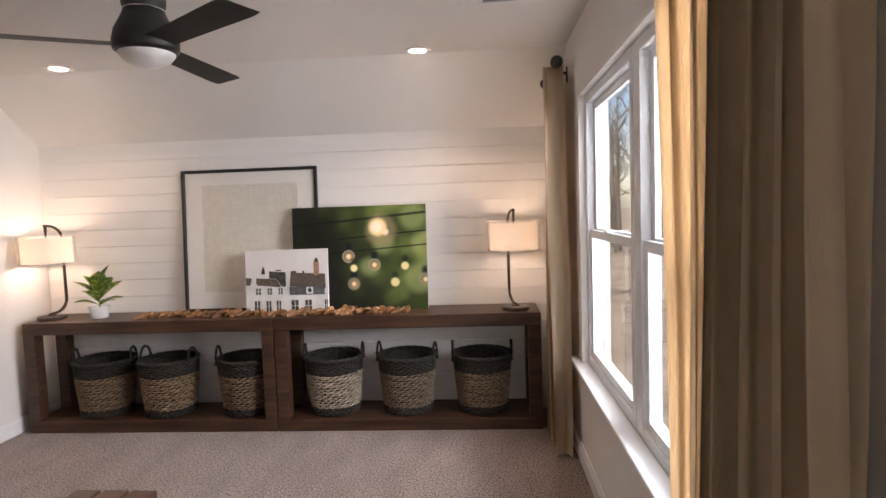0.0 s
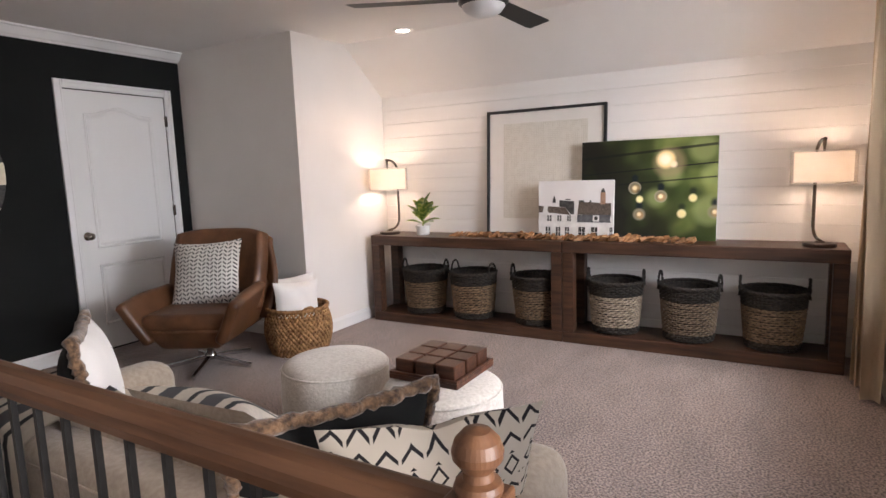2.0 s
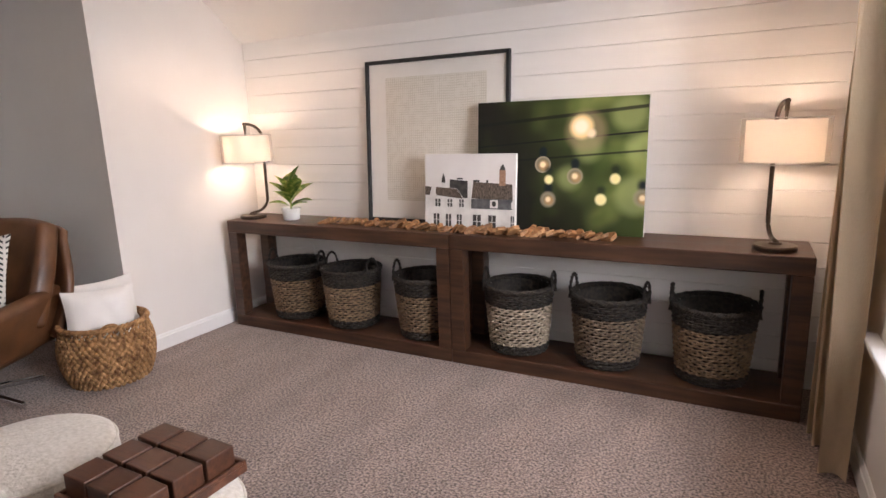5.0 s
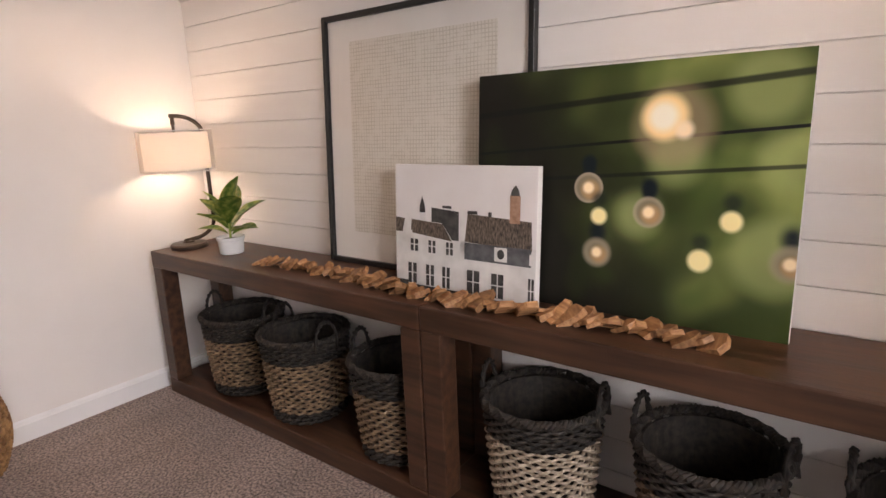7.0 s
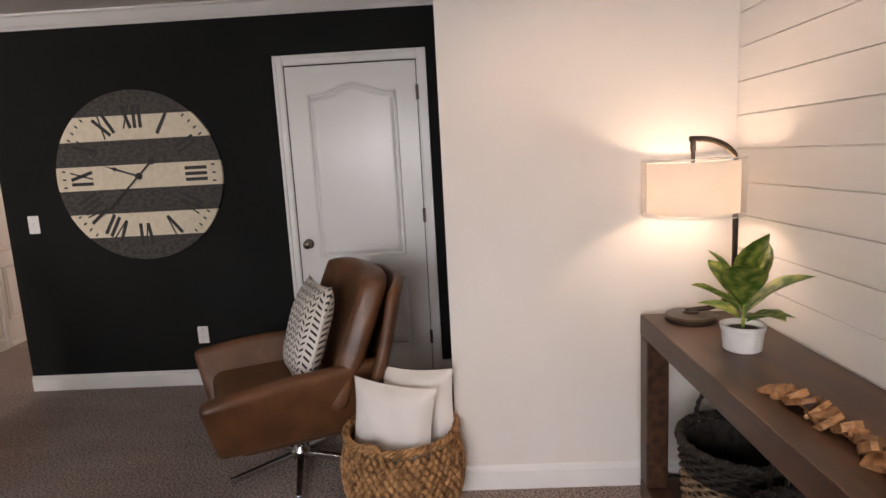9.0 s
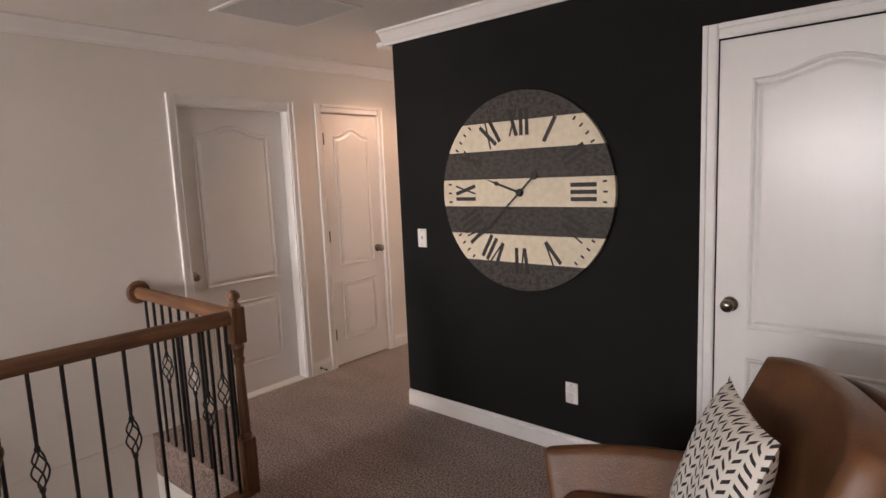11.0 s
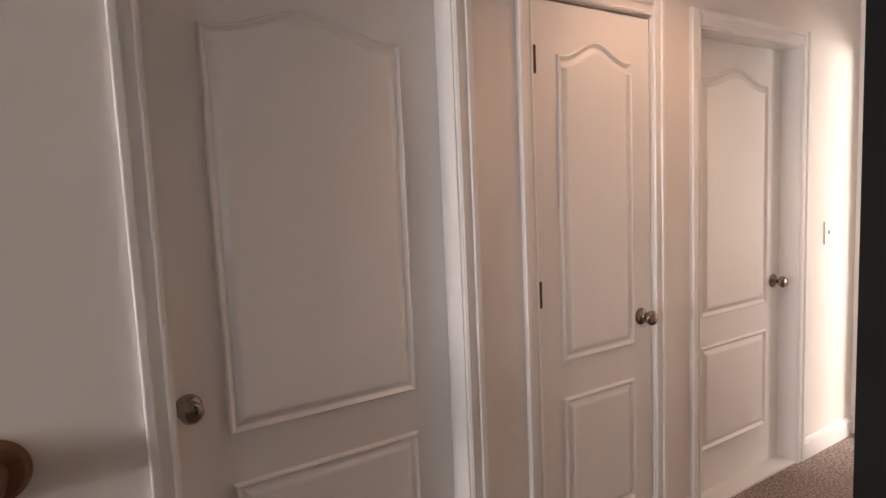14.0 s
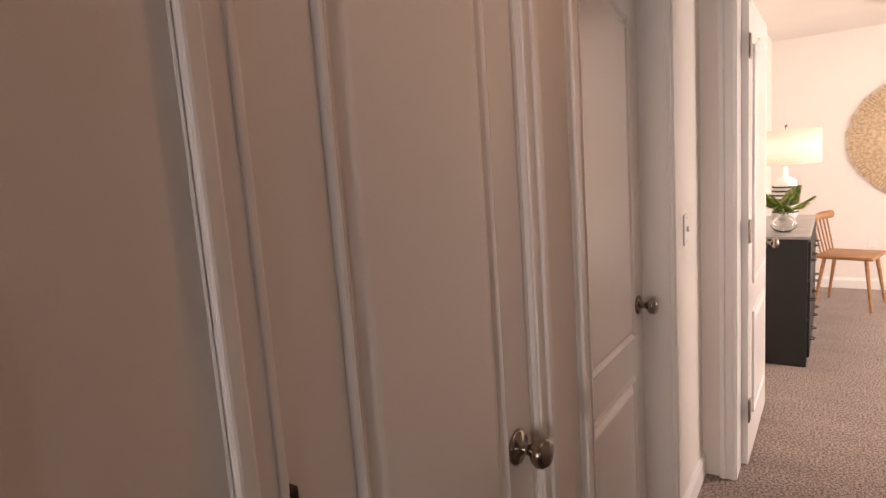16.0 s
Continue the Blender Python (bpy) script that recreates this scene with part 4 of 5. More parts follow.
gar = thing("wood_garland", (-2.10, 4.10, CT), "garland of split tan wood chips lying along the consoles", "garland")
random.seed(9)
for i in range(58):
    u = i / 57
    w, h, d = random.uniform(0.020, 0.040), random.uniform(0.050, 0.10), random.uniform(0.011, 0.022)
    pts = [(-w * random.uniform(0.5, 0.9), 0), (w * random.uniform(0.5, 0.9), 0.004), (w * random.uniform(0.9, 1.1), h * random.uniform(0.35, 0.6)), (w * random.uniform(0.4, 0.9), h * random.uniform(0.85, 1)), (-w * random.uniform(0.1, 0.5), h), (-w * random.uniform(0.8, 1.1), h * random.uniform(0.5, 0.8))]
    bm = prism(bmesh.new(), pts, -d / 2, d / 2)
    for v in bm.verts:
        v.co.y += 0.10 * v.co.x * math.sin(i) + random.uniform(-0.002, 0.002) + 0.9 * v.co.z * (v.co.z - h) * math.cos(i)
    y = 0.02 * math.sin(u * 9) + random.uniform(-0.014, 0.014) - 0.02 * u
    part("wood_chip", bm, CHIP, gar, m=pose(1.86 * u, y, 0.010 + random.uniform(0, 0.012), 0, 0, random.uniform(15, 165)) @ pose(0, 0, 0, random.uniform(42, 80), random.uniform(-22, 22), 0) @ Matrix.Translation((0, 0, -h * 0.42)))
part("cord", tube(bmesh.new(), [(1.86 * k / 40, 0.02 * math.sin(k / 40 * 9) - 0.02 * k / 40, 0.006) for k in range(41)], 0.003, 5), CHIP, gar)
cord = thing("lamp_cord", (-2.66, 4.36, 0), "thin white lamp cord behind the console", "cord")
part("cable", tube(bmesh.new(), [(0.02, 0, 0.74), (0.05, 0.012, 0.68), (0.16, 0.015, 0.60), (0.22, 0.015, 0.55), (0.24, 0.015, 0.40), (0.24, 0.012, 0.3)], 0.003, 6), PLASTIC, cord)


# ---- ceiling ----
CANG = glow("can_glow", (1.0, 0.86, 0.74), 22)
for cx, cy in ((-2.30, 3.76), (-0.055, 3.79), (-4.95, -0.17)):
    e = thing("recessed_light", (cx, cy, CZ), "white recessed ceiling light, lit", "ceiling light", "recessed lights")
    part("trim_ring", lathe([(0.052, 0.002), (0.052, -0.006), (0.078, -0.006), (0.084, 0.0)], 40), TRIM, e)
    part("lens", lathe([(0, -0.004), (0.052, -0.003)], 32), CANG, e, "glowing lens")
for nm, at, r, lab, cat in (("ceiling_speaker", (-2.25, 2.60, CZ), 0.125, "round white ceiling speaker grille", "speaker"), ("smoke_detector", (-3.83, 1.50, CZ), 0.07, "white round smoke detector", "smoke detector"), ("hall_detector", (-4.55, 0.05, CZ), 0.07, "white round smoke detector in the hall", "smoke detector")):
    e = thing(nm, at, lab, cat)
    deep = 0.008 if r > 0.1 else 0.034
    part("cover", lathe([(0, -deep), (r * 0.8, -deep), (r * 0.93, -deep * 0.9), (r, -deep * 0.3), (r, 0)], 40), PLASTIC, e, smooth=True)
    part("ring", lathe([(r * 0.6, -deep - 0.002), (r * 0.63, -deep - 0.002), (r * 0.64, -deep + 0.001), (r * 0.59, -deep + 0.001)], 40), PLASTIC, e)


def grille(name, at, w, d, slats, label):
    e = thing(name, at, label, "ceiling vent")
    fr = bmesh.new()
    for a in ((-w / 2, w / 2, -d / 2, -d / 2 + 0.025), (-w / 2, w / 2, d / 2 - 0.025, d / 2), (-w / 2, -w / 2 + 0.025, -d / 2 + 0.025, d / 2 - 0.025), (w / 2 - 0.025, w / 2, -d / 2 + 0.025, d / 2 - 0.025)):
        box(fr, *a, -0.008, -0.0005, r=0.002, seg=1)
    part("frame", fr, TRIM, e)
    part("backing", bx(-w / 2 + 0.02, w / 2 - 0.02, -d / 2 + 0.02, d / 2 - 0.02, -0.002, -0.0006), GREYB, e)
    s0 = None
    for i in range(slats):
        m = pose(0, -d / 2 + 0.03 + (d - 0.06) * (i + 0.5) / slats, -0.005, 35)
        if s0 is None:
            s0 = part("slat", bx(-w / 2 + 0.025, w / 2 - 0.025, -(d - 0.06) / slats * 0.45, (d - 0.06) / slats * 0.45, -0.0006, 0.0006), TRIM, e, m=m)
        else:
            again(s0, m, e)


grille("return_air_grille", (-3.56, 0.33, CZ), 0.56, 0.56, 24, "large white return-air grille on the ceiling")
grille("supply_register", (0.46, 2.98, CZ), 0.30, 0.15, 8, "small white ceiling register near the window")

fan = thing("ceiling_fan", (-1.05, 2.60, CZ - 0.012), "matte black three-blade flush ceiling fan with white dome light", "ceiling fan")
part("housing", lathe([(0, 0.012), (0.083, 0.012), (0.086, -0.03), (0.084, -0.075), (0.078, -0.090), (0.078, -0.100), (0.092, -0.13), (0.118, -0.18), (0.128, -0.225), (0.126, -0.255), (0.112, -0.268), (0, -0.268)], 48), FANB, fan, smooth=True)
part("seam_ring", lathe([(0.079, -0.092), (0.0805, -0.094), (0.0805, -0.096), (0.079, -0.098)], 48), CHROME, fan)
part("light_dome", lathe([(0.110, -0.266), (0.108, -0.275), (0.090, -0.298), (0.055, -0.315), (0, -0.322)], 40), mat("opal_glass", (0.62, 0.61, 0.60), (0.60, 0.59, 0.58), rough=0.3), fan, "white opal dome, unlit", True)
for k, a in enumerate((86, 206, 326)):
    def blade(u, v, up=0):
        wd = 0.058 + 0.018 * u - 0.010 * max(0, (u - 0.93) / 0.07)
        x = 0.06 + 0.62 * u + (0.02 * (v - 0.5) if u > 0.9 else 0)
        y = (v - 0.5) * 2 * wd
        return (x, y, -0.235 - y * 0.13 + up)
    bm = grid(blade, 24, 6)
    bmesh.ops.solidify(bm, geom=bm.faces[:], thickness=0.007)
    part("blade", bm, FANB, fan, "matte black blade", m=pose(0, 0, 0, 0, 0, a))


# ---- curtains ----
def curtain(at, length, folds, depth, label, y_dir=1, seed=1, flare=1.15):
    e = thing("curtain_panel", at, label, "curtain", "curtains")
    top = 2.24
    ph = seed * 1.7

    def fn(u, v):
        z = 0.012 + (top - 0.012) * v
        g = 1 + (flare - 1) * (1 - v)
        a = 2 * math.pi * folds * u + ph
        w = depth * (0.75 + 0.25 * math.sin(u * 11 + seed)) * (0.8 + 0.2 * math.sin(1.7 * v + u * 5))
        x = w * math.sin(a) + 0.16 * w * math.sin(2.3 * a + 2 * v) + 0.014 * math.sin(3 * v + 5 * u + seed)
        y = (u - 0.5) * length * g + 0.018 * math.sin(a * 2 + 1.3) + 0.010 * math.sin(4 * v + a)
        return (x, y, z)
    bm = grid(fn, 26 * folds, 28)
    bmesh.ops.solidify(bm, geom=bm.faces[:], thickness=0.003)
    part("cloth", bm, LINEN, e, "pleated beige linen", True)
    rod = part("rod", tube(bmesh.new(), [(0, -length * 0.56, top + 0.004), (0, length * 0.56, top + 0.004)], 0.013, 12), IRON, e, "black rod")
    for s in (-1, 1):
        part("finial", lathe([(0, -0.034), (0.02, -0.03), (0.033, -0.012), (0.034, 0.010), (0.022, 0.03), (0, 0.034)], 20, pose(0, s * (length * 0.56 + 0.02), top + 0.004, 90)), IRON, rod, "black ball finial", True)
    br = bmesh.new()
    box(br, 0, XE - at[0] - 0.001, -0.008, 0.008, top - 0.004, top + 0.012, r=0.002)
    box(br, XE - at[0] - 0.008, XE - at[0] - 0.001, -0.015, 0.015, top - 0.05, top + 0.04, r=0.002)
    part("bracket", br, IRON, e)
    return e


curtain((0.735, 3.80, 0), 0.46, 5, 0.055, "beige linen curtain panel hanging beside the window", seed=1)
curtain((0.735, 1.30, 0), 0.72, 7, 0.055, "beige linen curtain panel hanging in wide folds", seed=2, flare=1.0)


# ---- clock and plates on the dark wall ----
CR = 0.535
clk = thing("wall_clock", (XD + 0.004, 1.268, 1.410), "large round plank clock with cream and grey boards", "clock", turn=90)
bh = 2 * CR / 7
for k in range(7):
    z0, z1 = -CR + bh * k + 0.001, -CR + bh * (k + 1) - 0.001
    n = 10
    zs = [z0 + (z1 - z0) * i / n for i in range(n + 1)]
    hw = lambda z: math.sqrt(max(1e-5, CR * CR - z * z))
    pts = [(hw(z), z) for z in zs] + [(-hw(z), z) for z in zs[::-1]]
    part("board", prism(bmesh.new(), pts, -0.024 - 0.001 * (k % 2), 0), CREAM if k % 2 else GREYB, clk, "cream painted board" if k % 2 else "dark grey stained board")
WORDS = {12: "XII", 1: "I", 2: "II", 3: "III", 4: "IV", 5: "V", 6: "VI", 7: "VII", 8: "VIII", 9: "IX", 10: "X", 11: "XI"}


def stroke(bm, x0, z0, x1, z1, w):
    d = Vector((x1 - x0, 0, z1 - z0)).normalized()
    s = Vector((d.z, 0, -d.x)) * w / 2
    a, b = Vector((x0, 0, z0)), Vector((x1, 0, z1))
    prism(bm, [((a + s).x, (a + s).z), ((b + s).x, (b + s).z), ((b - s).x, (b - s).z), ((a - s).x, (a - s).z)], -0.0275, -0.0255)


for hour, word in WORDS.items():
    bm = bmesh.new()
    wd = {"I": 0.036, "V": 0.062, "X": 0.066}
    x = -sum(wd[q] for q in word) / 2
    z0, z1 = 0.300, 0.440
    for q in word:
        c = x + wd[q] / 2
        if q == "I":
            stroke(bm, c, z0, c, z1, 0.021)
        elif q == "V":
            stroke(bm, c, z0, c - 0.022, z1, 0.021)
            stroke(bm, c + 0.003, z0, c + 0.024, z1, 0.009)
        else:
            stroke(bm, c + 0.022, z0, c - 0.022, z1, 0.021)
            stroke(bm, c - 0.022, z0, c + 0.022, z1, 0.009)
        x += wd[q]
    part("numeral", bm, NUMERAL, clk, "black roman numeral", m=pose(0, 0, 0, 0, hour * 30))
tick = None
for k in range(60):
    m = pose(0, 0, 0, 0, k * 6)
    if tick is None:
        tick = part("minute_mark", bx(-0.005, 0.005, -0.0275, -0.0255, 0.475, 0.497), NUMERAL, clk, m=m)
    else:
        again(tick, m, clk)


def clock_hand(name, length, tail, w, a, y):
    bm = bmesh.new()
    prism(bm, [(-w * 0.5, -tail), (w * 0.5, -tail), (w * 0.5, length * 0.6), (w * 1.1, length * 0.66), (w * 0.4, length * 0.75), (0, length), (-w * 0.4, length * 0.75), (-w * 1.1, length * 0.66), (-w * 0.5, length * 0.6)], y - 0.003, y)
    if tail > 0.05:
        join(bm, lathe([(0, -0.002), (0.02, -0.002), (0.02, 0.002), (0, 0.002)], 20, pose(0, y - 0.0015, -tail, 90)))
    part(name, bm, NUMERAL, clk, "black metal hand", m=pose(0, 0, 0, 0, a))


clock_hand("hour_hand", 0.235, 0.02, 0.012, 289, -0.030)
clock_hand("minute_hand", 0.37, 0.13, 0.010, 227, -0.035)
part("hub", lathe([(0, 0), (0.022, 0), (0.018, 0.016), (0, 0.018)], 24, pose(0, -0.027, 0, 90)), NUMERAL, clk, smooth=True)


def plate(name, at, turn, kind, label):
    e = thing(name, at, label, "wall plate", turn=turn)
    part("plate", bx(-0.036, 0.036, -0.006, 0, -0.058, 0.058, r=0.003), PLASTIC, e)
    if kind == "switch":
        part("toggle", bx(-0.005, 0.005, -0.016, -0.005, -0.008, 0.012, r=0.002), PLASTIC, e)
    else:
        for z in (-0.021, 0.021):
            part("socket", bx(-0.016, 0.016, -0.0075, -0.005, z - 0.014, z + 0.014, r=0.004), CERAMIC, e)
    for z in (-0.045, 0.045):
        part("screw", lathe([(0, 0), (0.003, 0), (0.002, 0.001), (0, 0.001)], 8, pose(0, -0.0058, z, 90)), NICKEL, e)


plate("light_switch", (XD + 0.001, 0.515, 1.132), 90, "switch", "white toggle light switch on the charcoal wall")
plate("wall_outlet", (XD + 0.001, 1.545, 0.345), 90, "outlet", "white duplex outlet on the charcoal wall")
plate("hall_light_switch", (-6.44, YS + 0.001, 1.135), 180, "switch", "white toggle light switch in the hall")
plate("bedroom_outlet", (XB + 0.001, 0.105, 0.42), 90, "outlet", "white duplex outlet on the bedroom wall")


# ---- railing ----
rail = thing("stair_railing", (0, 0, 0), "oak handrail with black iron balusters round the stairwell", "railing")
NA, NB = Vector((-3.05, 0.45, 0)), Vector((-0.035, 0.42, 0))
PROF = [(-0.022, 0.0), (-0.026, 0.012), (-0.030, 0.022), (-0.030, 0.042), (-0.022, 0.058), (-0.008, 0.065), (0.008, 0.065), (0.022, 0.058), (0.030, 0.042), (0.030, 0.022), (0.026, 0.012), (0.022, 0.0)]


def handrail(a, b, z):
    d = (b - a)
    ln = d.length
    bm = bmesh.new()
    p0 = [bm.verts.new((0, y, zz)) for y, zz in PROF]
    p1 = [bm.verts.new((ln, y, zz)) for y, zz in PROF]
    bm.faces.new(p0), bm.faces.new(p1[::-1])
    for i in range(len(PROF)):
        j = (i + 1) % len(PROF)
        bm.faces.new((p0[j], p0[i], p1[i], p1[j]))
    bmesh.ops.recalc_face_normals(bm, faces=bm.faces[:])
    return part("handrail", bm, RAILW, rail, "oak handrail", m=pose(a.x, a.y, z, 0, 0, math.degrees(math.atan2(d.y, d.x))))


RZ = 0.866
handrail(NA + Vector((0.037, 0, 0)), NB - Vector((0.037, 0, 0)), RZ)
WALLEND = Vector((-3.05, YS + 0.02, 0))
handrail(NA - Vector((0, 0.037, 0)), WALLEND, RZ)
part("rosette", lathe([(0, 0), (0.068, 0), (0.070, 0.004), (0.066, 0.014), (0.058, 0.020), (0, 0.021)], 40, pose(-3.05, YS + 0.001, RZ + 0.033, -90)), RAILW, rail, "round oak wall rosette")
newel = None
for p in (NA, NB):
    m = Matrix.Translation(p) @ Matrix.Diagonal((0.76, 0.76, 0.957, 1))
    if newel is None:
        bm = bmesh.new()
        box(bm, -0.045, 0.045, -0.045, 0.045, 0.80, 0.985, r=0.006)
        box(bm, -0.045, 0.045, -0.045, 0.045, 0.0, 0.30, r=0.006)
        join(bm, lathe([(0, 0.30), (0.036, 0.30), (0.040, 0.315), (0.032, 0.33), (0.034, 0.36), (0.030, 0.55), (0.026, 0.68), (0.034, 0.70), (0.037, 0.715), (0.030, 0.73), (0.034, 0.76), (0.040, 0.775), (0.036, 0.79), (0.040, 0.80), (0, 0.80)], 28))
        join(bm, lathe([(0, 0.985), (0.038, 0.985), (0.040, 0.993), (0.036, 1.0), (0.026, 1.004), (0.024, 1.014), (0.030, 1.020), (0.040, 1.030), (0.0415, 1.040), (0.036, 1.054), (0.022, 1.066), (0, 1.071)], 32))
        newel = part("newel_post", bm, NEWELW, rail, "turned oak newel post with round cap", m=m)
    else:
        again(newel, m, rail)


def baluster(kind):
    bm = bmesh.new()
    h = RZ
    if kind == "plain":
        return box(bm, -0.0065, 0.0065, -0.0065, 0.0065, 0.0, h)
    box(bm, -0.0065, 0.0065, -0.0065, 0.0065, 0.0, 0.36), box(bm, -0.0065, 0.0065, -0.0065, 0.0065, 0.60, h)
    for z in (0.40, 0.565):
        join(bm, lathe([(0, z - 0.012), (0.008, z - 0.012), (0.012, z), (0.008, z + 0.012), (0, z + 0.012)], 10))
    for s in range(4):
        tube(bm, [((0.004 + 0.026 * math.sin(math.pi * i / 14)) * math.cos(ang(s, 4) + 3.4 * i / 14), (0.004 + 0.026 * math.sin(math.pi * i / 14)) * math.sin(ang(s, 4) + 3.4 * i / 14), 0.40 + 0.165 * i / 14) for i in range(15)], 0.0038, 5)
    tube(bm, [(0, 0, 0.35), (0, 0, 0.41)], 0.007, 6), tube(bm, [(0, 0, 0.555), (0, 0, 0.61)], 0.007, 6)
    return bm


made = {}
runs = [(NA.lerp(NB, (i + 0.5) / 27), i) for i in range(27)] + [(NA.lerp(WALLEND, (i + 0.7) / 10.4), i) for i in range(10)]
for p, i in runs:
    kind = "basket" if i % 3 == 1 else "plain"
    if kind not in made:
        made[kind] = part("baluster", baluster(kind), IRON, rail, "black iron baluster with twisted basket" if kind == "basket" else "plain black iron baluster", m=Matrix.Translation(p))
    else:
        again(made[kind], Matrix.Translation(p), rail)
part("shoe_board", bx(0, (NB - NA).length, -0.04, 0.04, 0.0005, 0.018, r=0.004), RAILW, rail, m=pose(NA.x, NA.y, 0, 0, 0, math.degrees(math.atan2(NB.y - NA.y, NB.x - NA.x))))


# ---- pillows ----
def cover(w, h, t, side, chop=0.0, n=18):
    def fn(a, b):
        u, v = 2 * a - 1, 2 * b - 1
        x = u * w / 2 * (1 - 0.09 * (1 - v * v))
        z = v * h / 2 * (1 - 0.09 * (1 - u * u))
        y = side * t / 2 * max(0.0, (1 - u ** 4) * (1 - v ** 4)) ** 0.6 * (1 - 0.35 * (u * u + v * v) / 2)
        y += 0.006 * math.sin(7 * u + 3 * v) * (1 - u * u) * (1 - v * v)
        z -= chop * math.exp(-(u / 0.22) ** 2) * max(0.0, v) ** 1.5 * h
        y -= side * chop * 0.5 * math.exp(-(u / 0.18) ** 2) * max(0.0, (v + 0.3) / 1.3) * t * (1 - v ** 6)
        return (x, y, z)
    bm = grid(fn, n, n)
    if side > 0:
        bmesh.ops.reverse_faces(bm, faces=bm.faces[:])
    return bm


def pillow(name, at, rot, w, h, t, front, back, label, chop=0.0, fur=False):
    e = thing(name, at, label, "pillow")
    e.matrix_world = pose(*at, *rot)
    part("front_cover", cover(w, h, t, -1, chop), front, e, smooth=True)
    part("back_cover", cover(w, h, t, 1, chop), back, e, smooth=True)
    if fur:
        pts, rad, n = [], [], 120
        for i in range(n):
            q = 4 * i / n
            k, f = int(q), q - int(q)
            u, v = [(-1 + 2 * f, -1), (1, -1 + 2 * f), (1 - 2 * f, 1), (-1, 1 - 2 * f)][k]
            pts.append((u * w / 2 * (1 - 0.09 * (1 - v * v)), random.uniform(-0.006, 0.006), v * h / 2 * (1 - 0.09 * (1 - u * u))))
            rad.append(random.uniform(0.015, 0.023))
        part("fur_trim", tube(bmesh.new(), pts, rad, 8, True), FUR, e, "brown fur edging", True)
    return e


random.seed(21)
# ---- sofa ----
sofa = thing("sofa", (-1.12, 0.56, 0), "oatmeal upholstered two-seat sofa set against the railing", "sofa")
for s in (-1, 1):
    part("arm", bx(min(s * 0.93, s * 0.74), max(s * 0.93, s * 0.74), 0.02, 0.74, 0.06, 0.585, r=0.075, seg=5), SOFA, sofa, smooth=True)
    part("seat_cushion", bx(min(s * 0.002, s * 0.735), max(s * 0.002, s * 0.735), 0.20, 0.78, 0.27, 0.43, r=0.05, seg=4), SOFA, sofa, smooth=True)
    part("back_cushion", bx(min(s * 0.004, s * 0.74), max(s * 0.004, s * 0.74), 0.13, 0.30, 0.42, 0.66, r=0.06, seg=5), SOFA, sofa, smooth=True)
part("back_frame", bx(-0.90, 0.90, 0.0, 0.17, 0.06, 0.62, r=0.05, seg=5), SOFA, sofa, smooth=True)
part("base", bx(-0.88, 0.88, 0.03, 0.72, 0.07, 0.28, r=0.02), SOFA, sofa)
part("piping", tube(bmesh.new(), [(-0.86, -0.002, 0.565), (-0.4, -0.003, 0.572), (0.4, -0.003, 0.572), (0.86, -0.002, 0.565)], 0.004, 6), SOFA, sofa)
for x in (-0.82, 0.82):
    for y in (0.07, 0.68):
        part("leg", lathe([(0, 0), (0.018, 0), (0.025, 0.08), (0, 0.08)], 12, Matrix.Translation((x, y, 0))), BRONZE, sofa, "dark wooden leg")
pillow("mudcloth_pillow", (-0.405, 0.905, 0.585), (14, 0, 43), 0.51, 0.44, 0.17, MUD, MUD, "cream pillow with black diamond and arrow pattern", chop=0.05)
pillow("fur_edged_pillow", (-0.655, 0.86, 0.585), (14, 0, 60), 0.52, 0.42, 0.14, VELVET, WHITEC, "white pillow with black back and fur edge beside patterned pillow", fur=True)
pillow("fur_edged_pillow", (-1.79, 0.91, 0.625), (6, 0, -33), 0.47, 0.43, 0.17, VELVET, WHITEC, "square white pillow with black back and fur edge", fur=True)
pillow("striped_pillow", (-1.27, 1.03, 0.545), (50, 0, 4), 0.52, 0.42, 0.14, SOFA, STRIPE, "cream pillow with charcoal woven stripes leaning back")


def throw_fn(u, v):
    x = -0.30 + 0.60 * u
    s = v * 1.0
    if s < 0.45:
        y, z = 0.545 - 0.012 - 0.006 * math.sin(9 * u), 0.24 + s
    elif s < 0.62:
        q = (s - 0.45) / 0.17
        y, z = 0.533 + 0.20 * q, 0.69 + 0.035 * math.sin(math.pi * q)
    else:
        y, z = 0.735 + 0.14 * (s - 0.62) / 0.38, 0.70 + 0.02 * math.sin(5 * u)
    return (x, y + 0.004 * math.sin(14 * u + 5 * v), z)


bm = grid(throw_fn, 30, 40)
bmesh.ops.solidify(bm, geom=bm.faces[:], thickness=0.006)
bm.transform(Matrix.Translation((0, -0.72, -0.5)))
th = thing("throw_blanket", (-1.72, 0.72, 0.46), "cream and charcoal striped throw draped over the sofa back", "throw")
part("cloth", bm, THROW, th, smooth=True)
fr = bmesh.new()
for i in range(44):
    x = -0.30 + 0.60 * i / 43
    tube(fr, [(x, -0.19, -0.26), (x + random.uniform(-0.008, 0.008), -0.192, -0.30), (x + random.uniform(-0.012, 0.012), -0.19, -0.335)], 0.0035, 4)
part("fringe", fr, WHITEC, th, "cream knotted fringe")

# ---- swivel chair ----
ch = thing("swivel_armchair", (-3.225, 2.48, 0), "brown leather swivel armchair on a chrome star base", "armchair", turn=26)


